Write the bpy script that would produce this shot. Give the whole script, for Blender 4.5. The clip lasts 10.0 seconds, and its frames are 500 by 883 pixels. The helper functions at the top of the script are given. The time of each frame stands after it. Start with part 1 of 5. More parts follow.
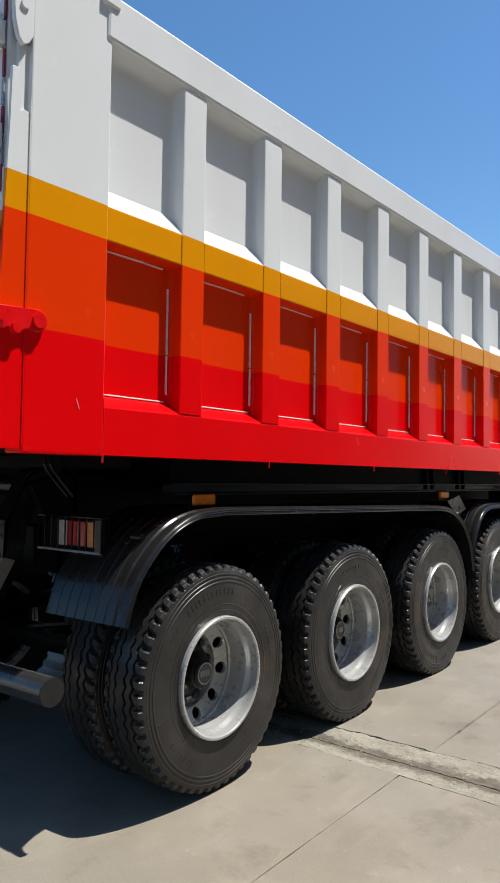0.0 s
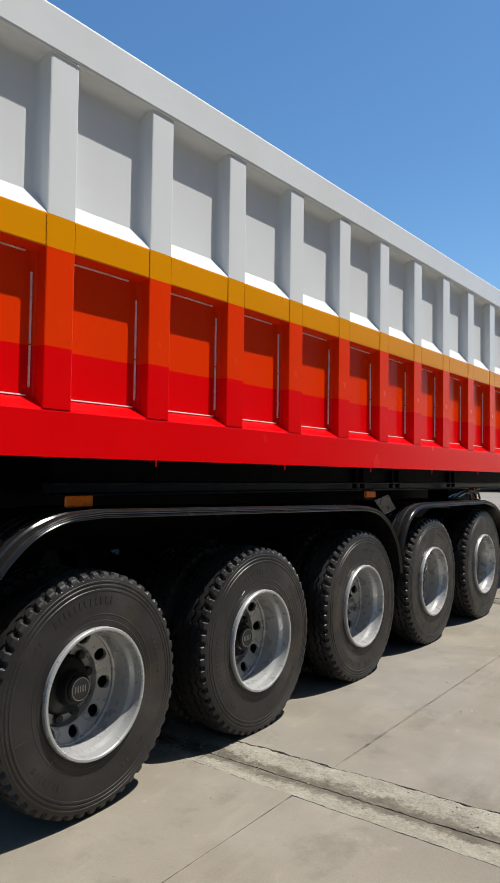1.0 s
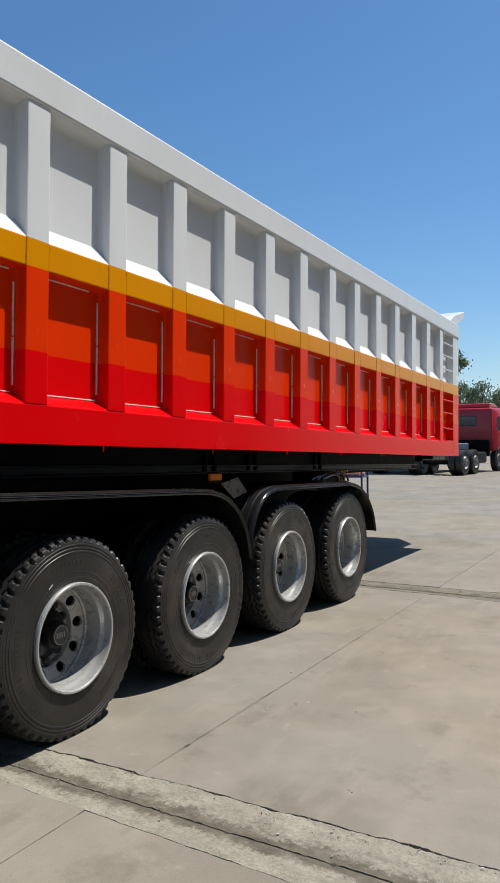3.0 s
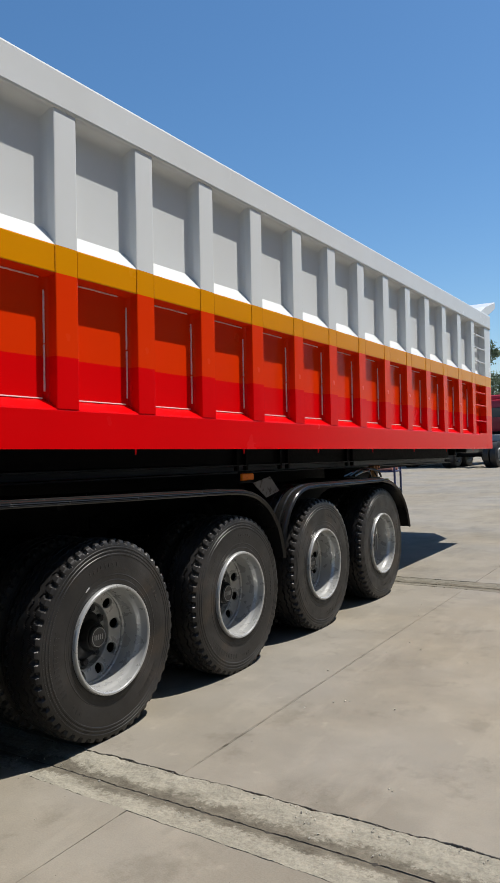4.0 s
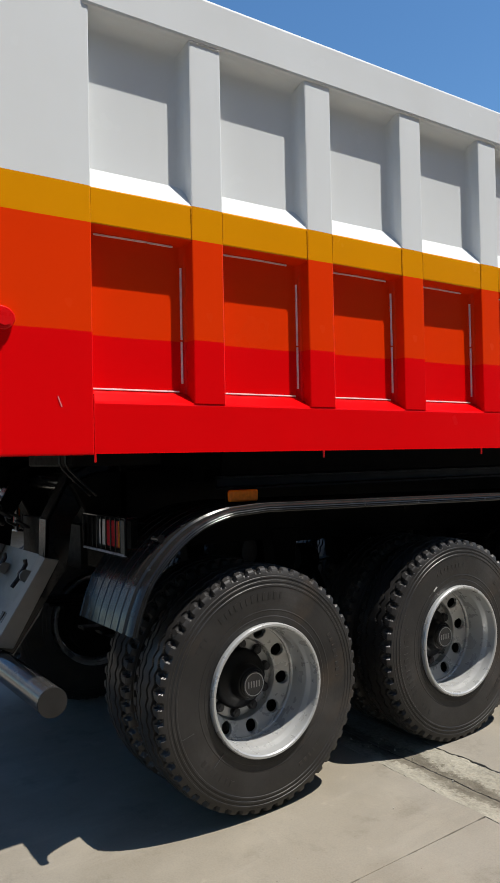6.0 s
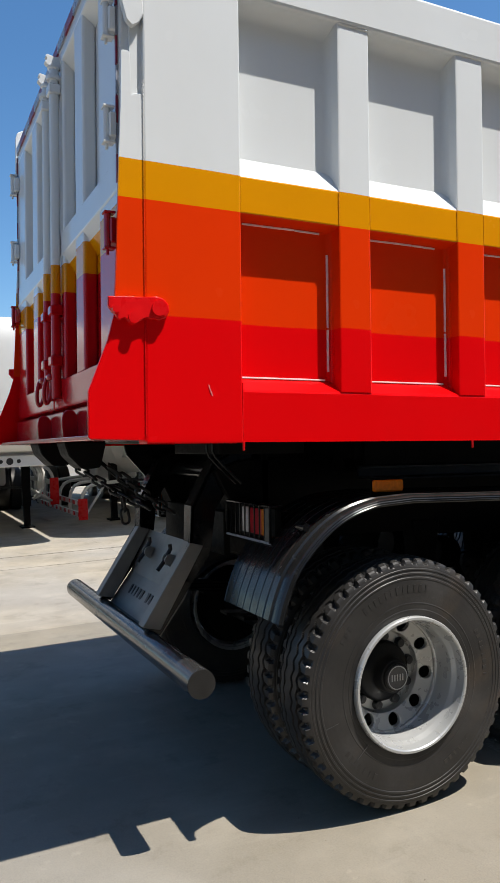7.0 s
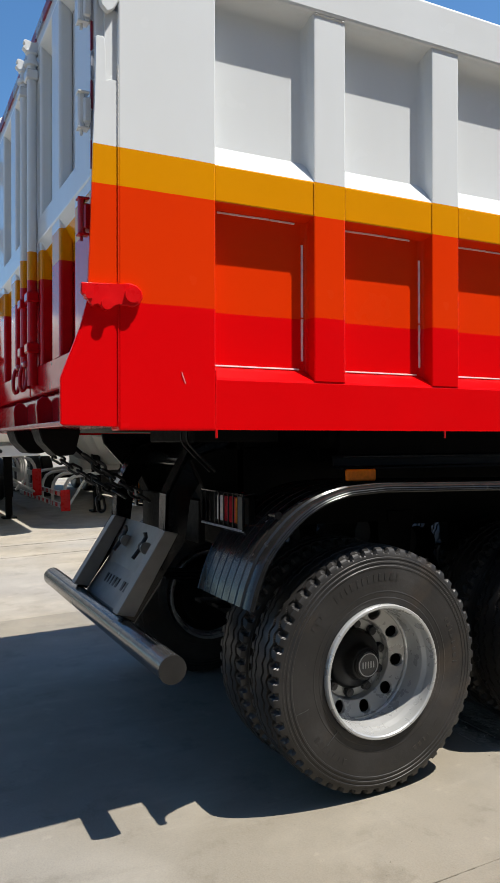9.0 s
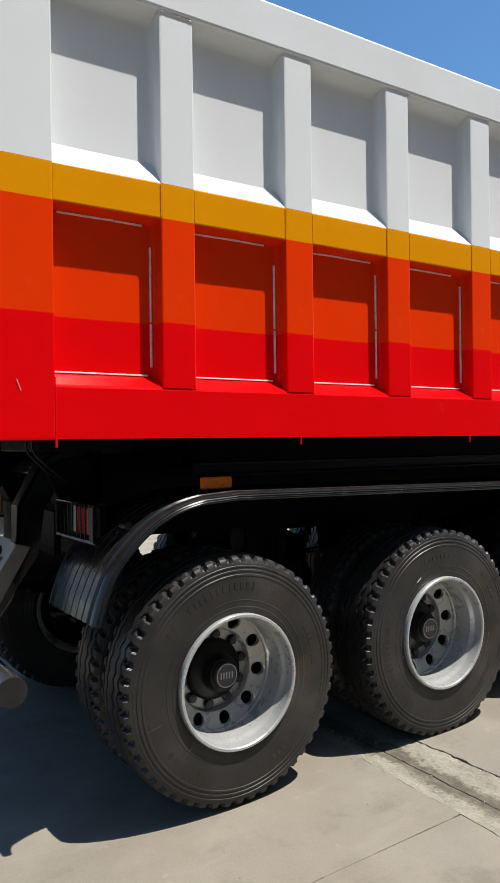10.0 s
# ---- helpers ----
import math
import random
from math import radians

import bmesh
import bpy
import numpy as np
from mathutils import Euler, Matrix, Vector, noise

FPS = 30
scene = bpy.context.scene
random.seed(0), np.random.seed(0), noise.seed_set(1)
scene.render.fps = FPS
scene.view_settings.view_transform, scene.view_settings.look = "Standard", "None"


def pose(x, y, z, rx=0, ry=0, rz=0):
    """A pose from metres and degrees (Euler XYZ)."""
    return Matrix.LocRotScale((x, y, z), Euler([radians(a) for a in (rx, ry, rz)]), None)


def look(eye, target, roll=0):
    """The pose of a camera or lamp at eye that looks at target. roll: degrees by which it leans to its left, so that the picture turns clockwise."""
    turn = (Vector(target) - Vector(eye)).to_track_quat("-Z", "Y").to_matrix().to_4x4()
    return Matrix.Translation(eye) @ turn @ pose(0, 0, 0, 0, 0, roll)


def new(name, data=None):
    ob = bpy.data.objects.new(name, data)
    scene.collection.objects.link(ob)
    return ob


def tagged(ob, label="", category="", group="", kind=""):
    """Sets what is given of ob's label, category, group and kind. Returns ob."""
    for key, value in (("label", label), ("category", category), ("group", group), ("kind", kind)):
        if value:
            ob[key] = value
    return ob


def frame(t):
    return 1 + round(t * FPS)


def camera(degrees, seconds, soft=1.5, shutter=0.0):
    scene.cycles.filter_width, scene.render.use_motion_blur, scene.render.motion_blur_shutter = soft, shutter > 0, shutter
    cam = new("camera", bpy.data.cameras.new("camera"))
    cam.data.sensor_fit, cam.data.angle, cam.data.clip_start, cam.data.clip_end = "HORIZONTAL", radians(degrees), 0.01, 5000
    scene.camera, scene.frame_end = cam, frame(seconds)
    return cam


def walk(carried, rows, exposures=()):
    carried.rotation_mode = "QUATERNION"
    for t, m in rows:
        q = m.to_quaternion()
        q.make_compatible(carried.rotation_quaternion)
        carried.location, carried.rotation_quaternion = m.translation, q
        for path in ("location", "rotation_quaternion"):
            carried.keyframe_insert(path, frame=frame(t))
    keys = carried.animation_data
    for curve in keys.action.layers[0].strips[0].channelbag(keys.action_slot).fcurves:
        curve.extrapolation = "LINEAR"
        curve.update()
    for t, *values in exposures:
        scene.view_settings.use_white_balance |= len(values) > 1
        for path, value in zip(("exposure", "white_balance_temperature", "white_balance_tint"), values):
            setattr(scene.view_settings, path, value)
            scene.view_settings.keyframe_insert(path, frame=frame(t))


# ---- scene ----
# the trailer stands nose-down by this much; its own frame: x=0 near side, y forward from the rear, z up
SLOPE = math.atan(0.0296)
TRAILER = Matrix.Translation((0, 0.955, 0)) @ Matrix.Rotation(-SLOPE, 4, "X") @ Matrix.Translation((0, -0.955, -0.018))

cam = camera(37.0, 10.0)
PATH = [
    (0, (2.275, -1.786, 1.498), (1.04, -0.215, 1.594), 0.8),
    (0.5, (2.354, -1.531, 1.507), (1.141, 0.056, 1.601), 0.7),
    (1, (2.459, -1.322, 1.516), (1.274, 0.287, 1.605), 0.8),
    (1.5, (2.608, -1.136, 1.508), (1.467, 0.505, 1.59), 0.9),
    (2, (2.699, -0.978, 1.493), (1.616, 0.702, 1.567), 0.9),
    (2.5, (2.716, -0.816, 1.497), (1.695, 0.903, 1.555), 0.6),
    (2.7, (2.707, -0.771, 1.498), (1.711, 0.962, 1.552), 0.4),
    (3.8, (2.707, -0.752, 1.518), (1.688, 0.969, 1.562), -0.7),
    (4, (2.712, -0.763, 1.519), (1.647, 0.929, 1.562), -1.1),
    (4.5, (2.694, -0.812, 1.528), (1.504, 0.795, 1.577), -1.1),
    (5, (2.667, -0.843, 1.548), (1.306, 0.622, 1.593), -1.2),
    (5.5, (2.622, -0.886, 1.552), (1.114, 0.427, 1.597), -1.2),
    (6, (2.599, -0.92, 1.559), (0.951, 0.212, 1.598), -1.1),
    (6.2, (2.584, -0.944, 1.561), (0.896, 0.127, 1.597), -1.0),
    (7.3, (2.529, -1.009, 1.554), (0.694, -0.214, 1.563), -0.5),
    (7.5, (2.535, -1.015, 1.548), (0.69, -0.244, 1.553), -0.4),
    (8, (2.537, -1.012, 1.544), (0.685, -0.259, 1.542), -0.2),
    (8.5, (2.548, -1.004, 1.541), (0.715, -0.205, 1.538), -0.1),
    (9, (2.572, -0.96, 1.535), (0.779, -0.074, 1.534), -0.1),
    (9.5, (2.624, -0.87, 1.549), (0.885, 0.119, 1.541), -0.3),
    (10, (2.623, -0.719, 1.558), (0.95, 0.378, 1.56), -0.7),
]
walk(cam, [(t, TRAILER @ look(eye, target, roll)) for t, eye, target, roll in PATH],
     exposures=[(0.0, 0.54), (1.0, 0.40), (2.5, 0.33), (4.0, 0.28), (5.0, 0.32), (6.0, 0.42), (7.5, 0.61), (8.5, 0.62), (9.5, 0.60), (10.0, 0.55)])

# ---- world and sun ----
SUN = Vector((0.315, 0.325, 1.0)).normalized()
world = bpy.data.worlds.new("world")
scene.world = world
world.use_nodes = True
wn = world.node_tree
wn.nodes.clear()
sky = wn.nodes.new("ShaderNodeTexSky")
sky.sky_type = "NISHITA"
sky.sun_disc = False
sky.sun_elevation = math.asin(SUN.z)
sky.sun_rotation = math.atan2(SUN.x, SUN.y)
sky.altitude, sky.air_density, sky.dust_density, sky.ozone_density = 0.0, 1.0, 0.5, 5.0
bg = wn.nodes.new("ShaderNodeBackground")
bg.inputs["Strength"].default_value = 0.106
wout = wn.nodes.new("ShaderNodeOutputWorld")
hsv = wn.nodes.new("ShaderNodeHueSaturation")
hsv.inputs["Hue"].default_value = 0.4965
hsv.inputs["Saturation"].default_value = 1.16
wn.links.new(sky.outputs[0], hsv.inputs["Color"])
wn.links.new(hsv.outputs[0], bg.inputs[0])
wn.links.new(bg.outputs[0], wout.inputs[0])
sun = new("sun", bpy.data.lights.new("sun", "SUN"))
sun.data.energy, sun.data.angle, sun.data.color = 5.0, radians(0.53), (1.0, 0.95, 0.87)
sun.matrix_world = look((0, 0, 30), Vector((0, 0, 30)) - SUN)


# ---- materials ----
def node_material(name):
    m = bpy.data.materials.new(name)
    m.use_nodes = True
    t = m.node_tree
    return m, t, t.nodes["Principled BSDF"]


def noise_node(t, scale, detail=4.0, rough=0.55, coord="Object", stretch=None):
    tc = t.nodes.new("ShaderNodeTexCoord")
    n = t.nodes.new("ShaderNodeTexNoise")
    n.inputs["Scale"].default_value, n.inputs["Detail"].default_value, n.inputs["Roughness"].default_value = scale, detail, rough
    if stretch:
        mp = t.nodes.new("ShaderNodeMapping")
        mp.inputs["Scale"].default_value = stretch
        t.links.new(tc.outputs[coord], mp.inputs[0])
        t.links.new(mp.outputs[0], n.inputs[0])
    else:
        t.links.new(tc.outputs[coord], n.inputs[0])
    return n.outputs["Fac"]


def ramp(t, fac, stops):
    r = t.nodes.new("ShaderNodeValToRGB")
    e = r.color_ramp.elements
    while len(e) < len(stops):
        e.new(0.5)
    for el, (p, c) in zip(e, stops):
        el.position = p
        el.color = (*c, 1) if len(c) == 3 else c
    t.links.new(fac, r.inputs[0])
    return r.outputs[0]


def mix(t, fac, a, b, mode="MIX"):
    n = t.nodes.new("ShaderNodeMix")
    n.data_type, n.blend_type = "RGBA", mode
    for sock, v in ((n.inputs[0], fac), (n.inputs[6], a), (n.inputs[7], b)):
        if isinstance(v, bpy.types.NodeSocket):
            t.links.new(v, sock)
        else:
            sock.default_value = v if isinstance(v, (int, float)) else (*v, 1)
    return n.outputs[2]


def bump(t, bsdf, height, strength, distance=0.01):
    b = t.nodes.new("ShaderNodeBump")
    b.inputs["Strength"].default_value, b.inputs["Distance"].default_value = strength, distance
    t.links.new(height, b.inputs["Height"])
    t.links.new(b.outputs[0], bsdf.inputs["Normal"])


def simple(name, colour, rough=0.5, metal=0.0, vary=0.25, scale=6.0, relief=0.1, coat=0.0, dust=None, amount=0.3, spec=0.4):
    """One colour with broad and fine variation, and dust or wear of a second colour."""
    m, t, b = node_material(name)
    dark = tuple(c * (1 - vary) for c in colour)
    lite = tuple(min(1, c * (1 + vary * 0.6)) for c in colour)
    c = ramp(t, noise_node(t, scale, 6), [(0.3, dark), (0.7, lite)])
    if dust:
        f = ramp(t, noise_node(t, scale * 0.35, 8, 0.7), [(0.42, (0, 0, 0)), (0.75, (amount,) * 3)])
        c = mix(t, f, c, dust)
    t.links.new(c, b.inputs["Base Color"])
    r = ramp(t, noise_node(t, scale * 4, 5), [(0.25, (max(0.02, rough - 0.1),) * 3), (0.75, (min(1, rough + 0.1),) * 3)])
    t.links.new(r, b.inputs["Roughness"])
    b.inputs["Metallic"].default_value = metal
    b.inputs["Specular IOR Level"].default_value = spec
    b.inputs["Coat Weight"].default_value = coat
    b.inputs["Coat Roughness"].default_value = 0.08
    if relief:
        bump(t, b, noise_node(t, scale * 12, 4), relief, 0.004)
    return m


# stripe heights of the body's livery, in the trailer's frame
Z_WHITE, Z_YELLOW, Z_ORANGE = 2.574, 2.437, 2.03
WHITE, YELLOW, ORANGE, RED = (0.70, 0.724, 0.735), (0.70, 0.27, 0.001), (0.74, 0.036, 0.001), (0.70, 0.0015, 0.003)


def livery_paint(name, white=WHITE, yellow=YELLOW, orange=ORANGE, red=RED, zw=Z_WHITE, zy=Z_YELLOW, zo=Z_ORANGE, rough=0.22, vary=0.035, spec=0.11):
    """Gloss paint in level stripes: white over yellow over orange over red."""
    m, t, b = node_material(name)
    tc = t.nodes.new("ShaderNodeTexCoord")
    sep = t.nodes.new("ShaderNodeSeparateXYZ")
    t.links.new(tc.outputs["Object"], sep.inputs[0])
    wob = t.nodes.new("ShaderNodeMath")
    wob.operation = "MULTIPLY_ADD"
    t.links.new(noise_node(t, 3.0, 2), wob.inputs[0])
    wob.inputs[1].default_value = 0.006
    t.links.new(sep.outputs[2], wob.inputs[2])

    def above(z):
        n = t.nodes.new("ShaderNodeMath")
        n.operation = "GREATER_THAN"
        n.inputs[1].default_value = z + 0.003
        t.links.new(wob.outputs[0], n.inputs[0])
        return n.outputs[0]
    c = mix(t, above(zo), red, orange)
    c = mix(t, above(zy), c, yellow)
    c = mix(t, above(zw), c, white)
    grime = ramp(t, noise_node(t, 2.3, 4, 0.5, stretch=(1, 1, 0.35)), [(0.3, (1, 1, 1)), (0.8, (1 - vary * 1.6, 1 - vary * 1.9, 1 - vary * 2.2))])
    c = mix(t, 1.0, c, grime, "MULTIPLY")
    t.links.new(c, b.inputs["Base Color"])
    r = ramp(t, noise_node(t, 4, 3), [(0.3, (rough - 0.04,) * 3), (0.75, (rough + 0.07,) * 3)])
    t.links.new(r, b.inputs["Roughness"])
    b.inputs["Specular IOR Level"].default_value = spec
    bump(t, b, noise_node(t, 5.5, 2, 0.4), 0.06, 0.02)
    return m


M_BODY = livery_paint("livery_paint")
M_BEAD = livery_paint("weld_paint", white=(0.62, 0.62, 0.61), rough=0.45)
M_GATE = livery_paint("tailgate_paint", orange=(0.5, 0.005, 0.01), red=(0.5, 0.005, 0.01), zw=2.435, zy=2.30, zo=1.9, rough=0.12, spec=0.42)
M_RED = simple("red_gloss_paint", (0.66, 0.003, 0.005), 0.3, vary=0.12, scale=5, relief=0.05, spec=0.25)
M_TAPERED = simple("faded_red_tape", (0.22, 0.02, 0.04), 0.35, vary=0.2, scale=20)
M_TAPEPALE = simple("grey_reflective_tape", (0.30, 0.31, 0.36), 0.3, vary=0.2, scale=20)
M_SILL = simple("dark_red_gloss", (0.40, 0.004, 0.010), 0.16, vary=0.12, scale=5, relief=0.04, spec=0.7)
M_CAULK = simple("pale_sealant", (0.78, 0.60, 0.58), 0.5, vary=0.2, scale=30)
M_CAULKW = simple("white_sealant", (0.74, 0.74, 0.72), 0.5, vary=0.2, scale=30)
M_BLACK = simple("black_gloss_paint", (0.006, 0.006, 0.0065), 0.16, vary=0.4, scale=7, relief=0.04, dust=(0.05, 0.046, 0.042), amount=0.04, spec=0.22)
M_BLACKMATT = simple("black_chassis_paint", (0.004, 0.004, 0.004), 0.55, vary=0.4, scale=9, relief=0.15, dust=(0.03, 0.027, 0.024), amount=0.08, spec=0.06)
M_CHASSIS = simple("satin_chassis_paint", (0.012, 0.013, 0.016), 0.38, vary=0.3, scale=6, relief=0.05, spec=0.35)
M_FENDER = simple("black_plastic", (0.012, 0.012, 0.012), 0.20, vary=0.3, scale=5, relief=0.03, dust=(0.14, 0.13, 0.115), amount=0.07, spec=0.38)
M_RIM = simple("silver_wheel_paint", (0.42, 0.425, 0.42), 0.30, metal=0.35, vary=0.08, scale=4, relief=0.008)
M_DARKMETAL = simple("dark_cast_metal", (0.022, 0.022, 0.023), 0.45, metal=0.2, vary=0.3, scale=20)
M_NUT = simple("dark_nut_steel", (0.05, 0.05, 0.052), 0.42, metal=0.5, vary=0.3, scale=30)
M_HUB = simple("greasy_black_hub", (0.005, 0.005, 0.0052), 0.42, vary=0.35, scale=14, relief=0.15, dust=(0.04, 0.034, 0.028), amount=0.10, spec=0.25)
M_CAP = simple("hub_cap_enamel", (0.06, 0.06, 0.06), 0.35, vary=0.2, scale=30)
M_PALE = simple("pale_lettering", (0.42, 0.42, 0.41), 0.5, vary=0.1, scale=30)
M_CHAIN = simple("black_chain_steel", (0.02, 0.02, 0.02), 0.4, metal=0.6, vary=0.3, scale=30)
M_TUBE = simple("black_steel_tube", (0.03, 0.03, 0.031), 0.2, metal=0.2, vary=0.25, scale=5, relief=0.02, dust=(0.16, 0.15, 0.135), amount=0.35, spec=0.8)
M_TUBECAP = simple("scuffed_dark_cap", (0.02, 0.019, 0.018), 0.6, vary=0.25, scale=14, spec=0.2)
M_GREYPLATE = simple("grey_primer_plate", (0.19, 0.186, 0.174), 0.42, vary=0.2, scale=6, dust=(0.3, 0.28, 0.26), amount=0.25)
M_GUSSET = simple("brownish_primer", (0.105, 0.088, 0.074), 0.3, vary=0.25, scale=6, spec=0.5)
M_BRASS = simple("brass_fitting", (0.5, 0.25, 0.10), 0.35, metal=0.8, vary=0.3, scale=30)
M_WHITEPAINT = simple("white_tank_paint", (0.59, 0.588, 0.565), 0.4, vary=0.06, scale=1.5, relief=0.04, coat=0.2)
M_TRUCKRED = simple("red_cab_paint", (0.38, 0.012, 0.026), 0.35, vary=0.15, scale=2, coat=0.3)


def rubber_material(name):
    """Tyre rubber: black, greyed by yard dust in clouds, with brown scuffs and fine scratches."""
    m, t, b = node_material(name)
    c = ramp(t, noise_node(t, 5, 6), [(0.3, (0.0095, 0.009, 0.0088)), (0.7, (0.018, 0.0168, 0.0163))])
    dust = ramp(t, noise_node(t, 2.2, 8, 0.68), [(0.42, (0.02,) * 3), (0.56, (0.14,) * 3), (0.70, (0.42,) * 3)])
    c = mix(t, dust, c, (0.088, 0.083, 0.080))
    brown = ramp(t, noise_node(t, 3.4, 5, 0.6, stretch=(1, 0.7, 1.6)), [(0.54, (0, 0, 0)), (0.74, (0.42,) * 3)])
    c = mix(t, brown, c, (0.075, 0.052, 0.034))
    speck = ramp(t, noise_node(t, 75, 5, 0.75), [(0.66, (0, 0, 0)), (0.74, (0.5,) * 3)])
    c = mix(t, speck, c, (0.16, 0.15, 0.135))
    t.links.new(c, b.inputs["Base Color"])
    t.links.new(ramp(t, noise_node(t, 6, 6, 0.65), [(0.32, (0.30,) * 3), (0.68, (0.60,) * 3)]), b.inputs["Roughness"])
    b.inputs["Specular IOR Level"].default_value = 0.42
    bump(t, b, noise_node(t, 60, 5, 0.7), 0.22, 0.003)
    return m


M_RUBBER = rubber_material("tyre_rubber")


def lens_material(name, colour):
    m, t, b = node_material(name)
    c = ramp(t, noise_node(t, 60, 2), [(0.3, tuple(v * 0.75 for v in colour)), (0.7, colour)])
    t.links.new(c, b.inputs["Base Color"])
    b.inputs["Roughness"].default_value = 0.18
    return m


M_AMBER = lens_material("amber_lens", (0.82, 0.20, 0.006))
M_REDLENS = lens_material("red_lens", (0.42, 0.02, 0.028))
M_ORANGELENS = lens_material("orange_lens", (0.62, 0.17, 0.02))
M_CLEARLENS = lens_material("clear_lens", (0.55, 0.5, 0.5))


def glass_material():
    m, t, b = node_material("cab_glass")
    b.inputs["Base Color"].default_value = (0.03, 0.045, 0.05, 1)
    b.inputs["Roughness"].default_value = 0.06
    bump(t, b, noise_node(t, 1.5, 2), 0.02)
    return m


M_GLASS = glass_material()


def concrete(name, base=(0.212, 0.193, 0.158), rough=0.85):
    m, t, b = node_material(name)
    tc = "Object"
    c = ramp(t, noise_node(t, 0.8, 8, 0.62, tc), [(0.3, tuple(v * 0.80 for v in base)), (0.52, base), (0.75, tuple(v * 1.16 for v in base))])
    sp = ramp(t, noise_node(t, 140, 3, 0.6, tc), [(0.33, (0.90, 0.90, 0.90)), (0.6, (1.03, 1.025, 1.02))])
    c = mix(t, 1.0, c, sp, "MULTIPLY")
    pale = ramp(t, noise_node(t, 1.9, 6, 0.55, tc), [(0.50, (0, 0, 0)), (0.66, (0.36,) * 3)])
    c = mix(t, pale, c, tuple(min(1, v * 1.38) for v in base))
    scuff = ramp(t, noise_node(t, 6.5, 6, 0.6, tc), [(0.63, (0, 0, 0)), (0.72, (0.45,) * 3)])
    c = mix(t, scuff, c, tuple(min(1, v * 1.45) for v in base))
    st = ramp(t, noise_node(t, 1.7, 9, 0.72, tc, (1.0, 0.45, 1.0)), [(0.55, (1, 1, 1)), (0.78, (0.74, 0.72, 0.70))])
    c = mix(t, 1.0, c, st, "MULTIPLY")
    hue = ramp(t, noise_node(t, 0.42, 5, 0.5, tc), [(0.40, (1.03, 1.0, 0.94)), (0.60, (0.95, 0.97, 1.02))])
    c = mix(t, 1.0, c, hue, "MULTIPLY")
    drag = ramp(t, noise_node(t, 3.1, 9, 0.66, tc, (1.6, 0.35, 1.0)), [(0.555, (0, 0, 0)), (0.625, (0.22,) * 3), (0.72, (0.36,) * 3)])
    c = mix(t, drag, c, tuple(min(1, v * 1.30) for v in base))
    worn = ramp(t, noise_node(t, 2.6, 10, 0.7, tc), [(0.36, (0.82, 0.815, 0.80)), (0.45, (1, 1, 1))])
    c = mix(t, 1.0, c, worn, "MULTIPLY")
    pits = ramp(t, noise_node(t, 34, 4, 0.7, tc), [(0.27, (0.45, 0.43, 0.40)), (0.315, (1, 1, 1))])
    c = mix(t, 1.0, c, pits, "MULTIPLY")
    oi = t.nodes.new("ShaderNodeObjectInfo")
    pc = ramp(t, oi.outputs["Random"], [(0, (0.94, 0.94, 0.94)), (1, (1.04, 1.035, 1.02))])
    c = mix(t, 1.0, c, pc, "MULTIPLY")
    t.links.new(c, b.inputs["Base Color"])
    b.inputs["Roughness"].default_value = rough
    hm = t.nodes.new("ShaderNodeMath")
    hm.operation = "ADD"
    t.links.new(noise_node(t, 120, 5, 0.7, tc), hm.inputs[0])
    t.links.new(noise_node(t, 9, 5, 0.6, tc), hm.inputs[1])
    bump(t, b, hm.outputs[0], 0.22, 0.006)
    return m


M_CONC = concrete("yard_concrete")
M_CONCPALE = concrete("pale_yard_concrete", (0.286, 0.259, 0.214))


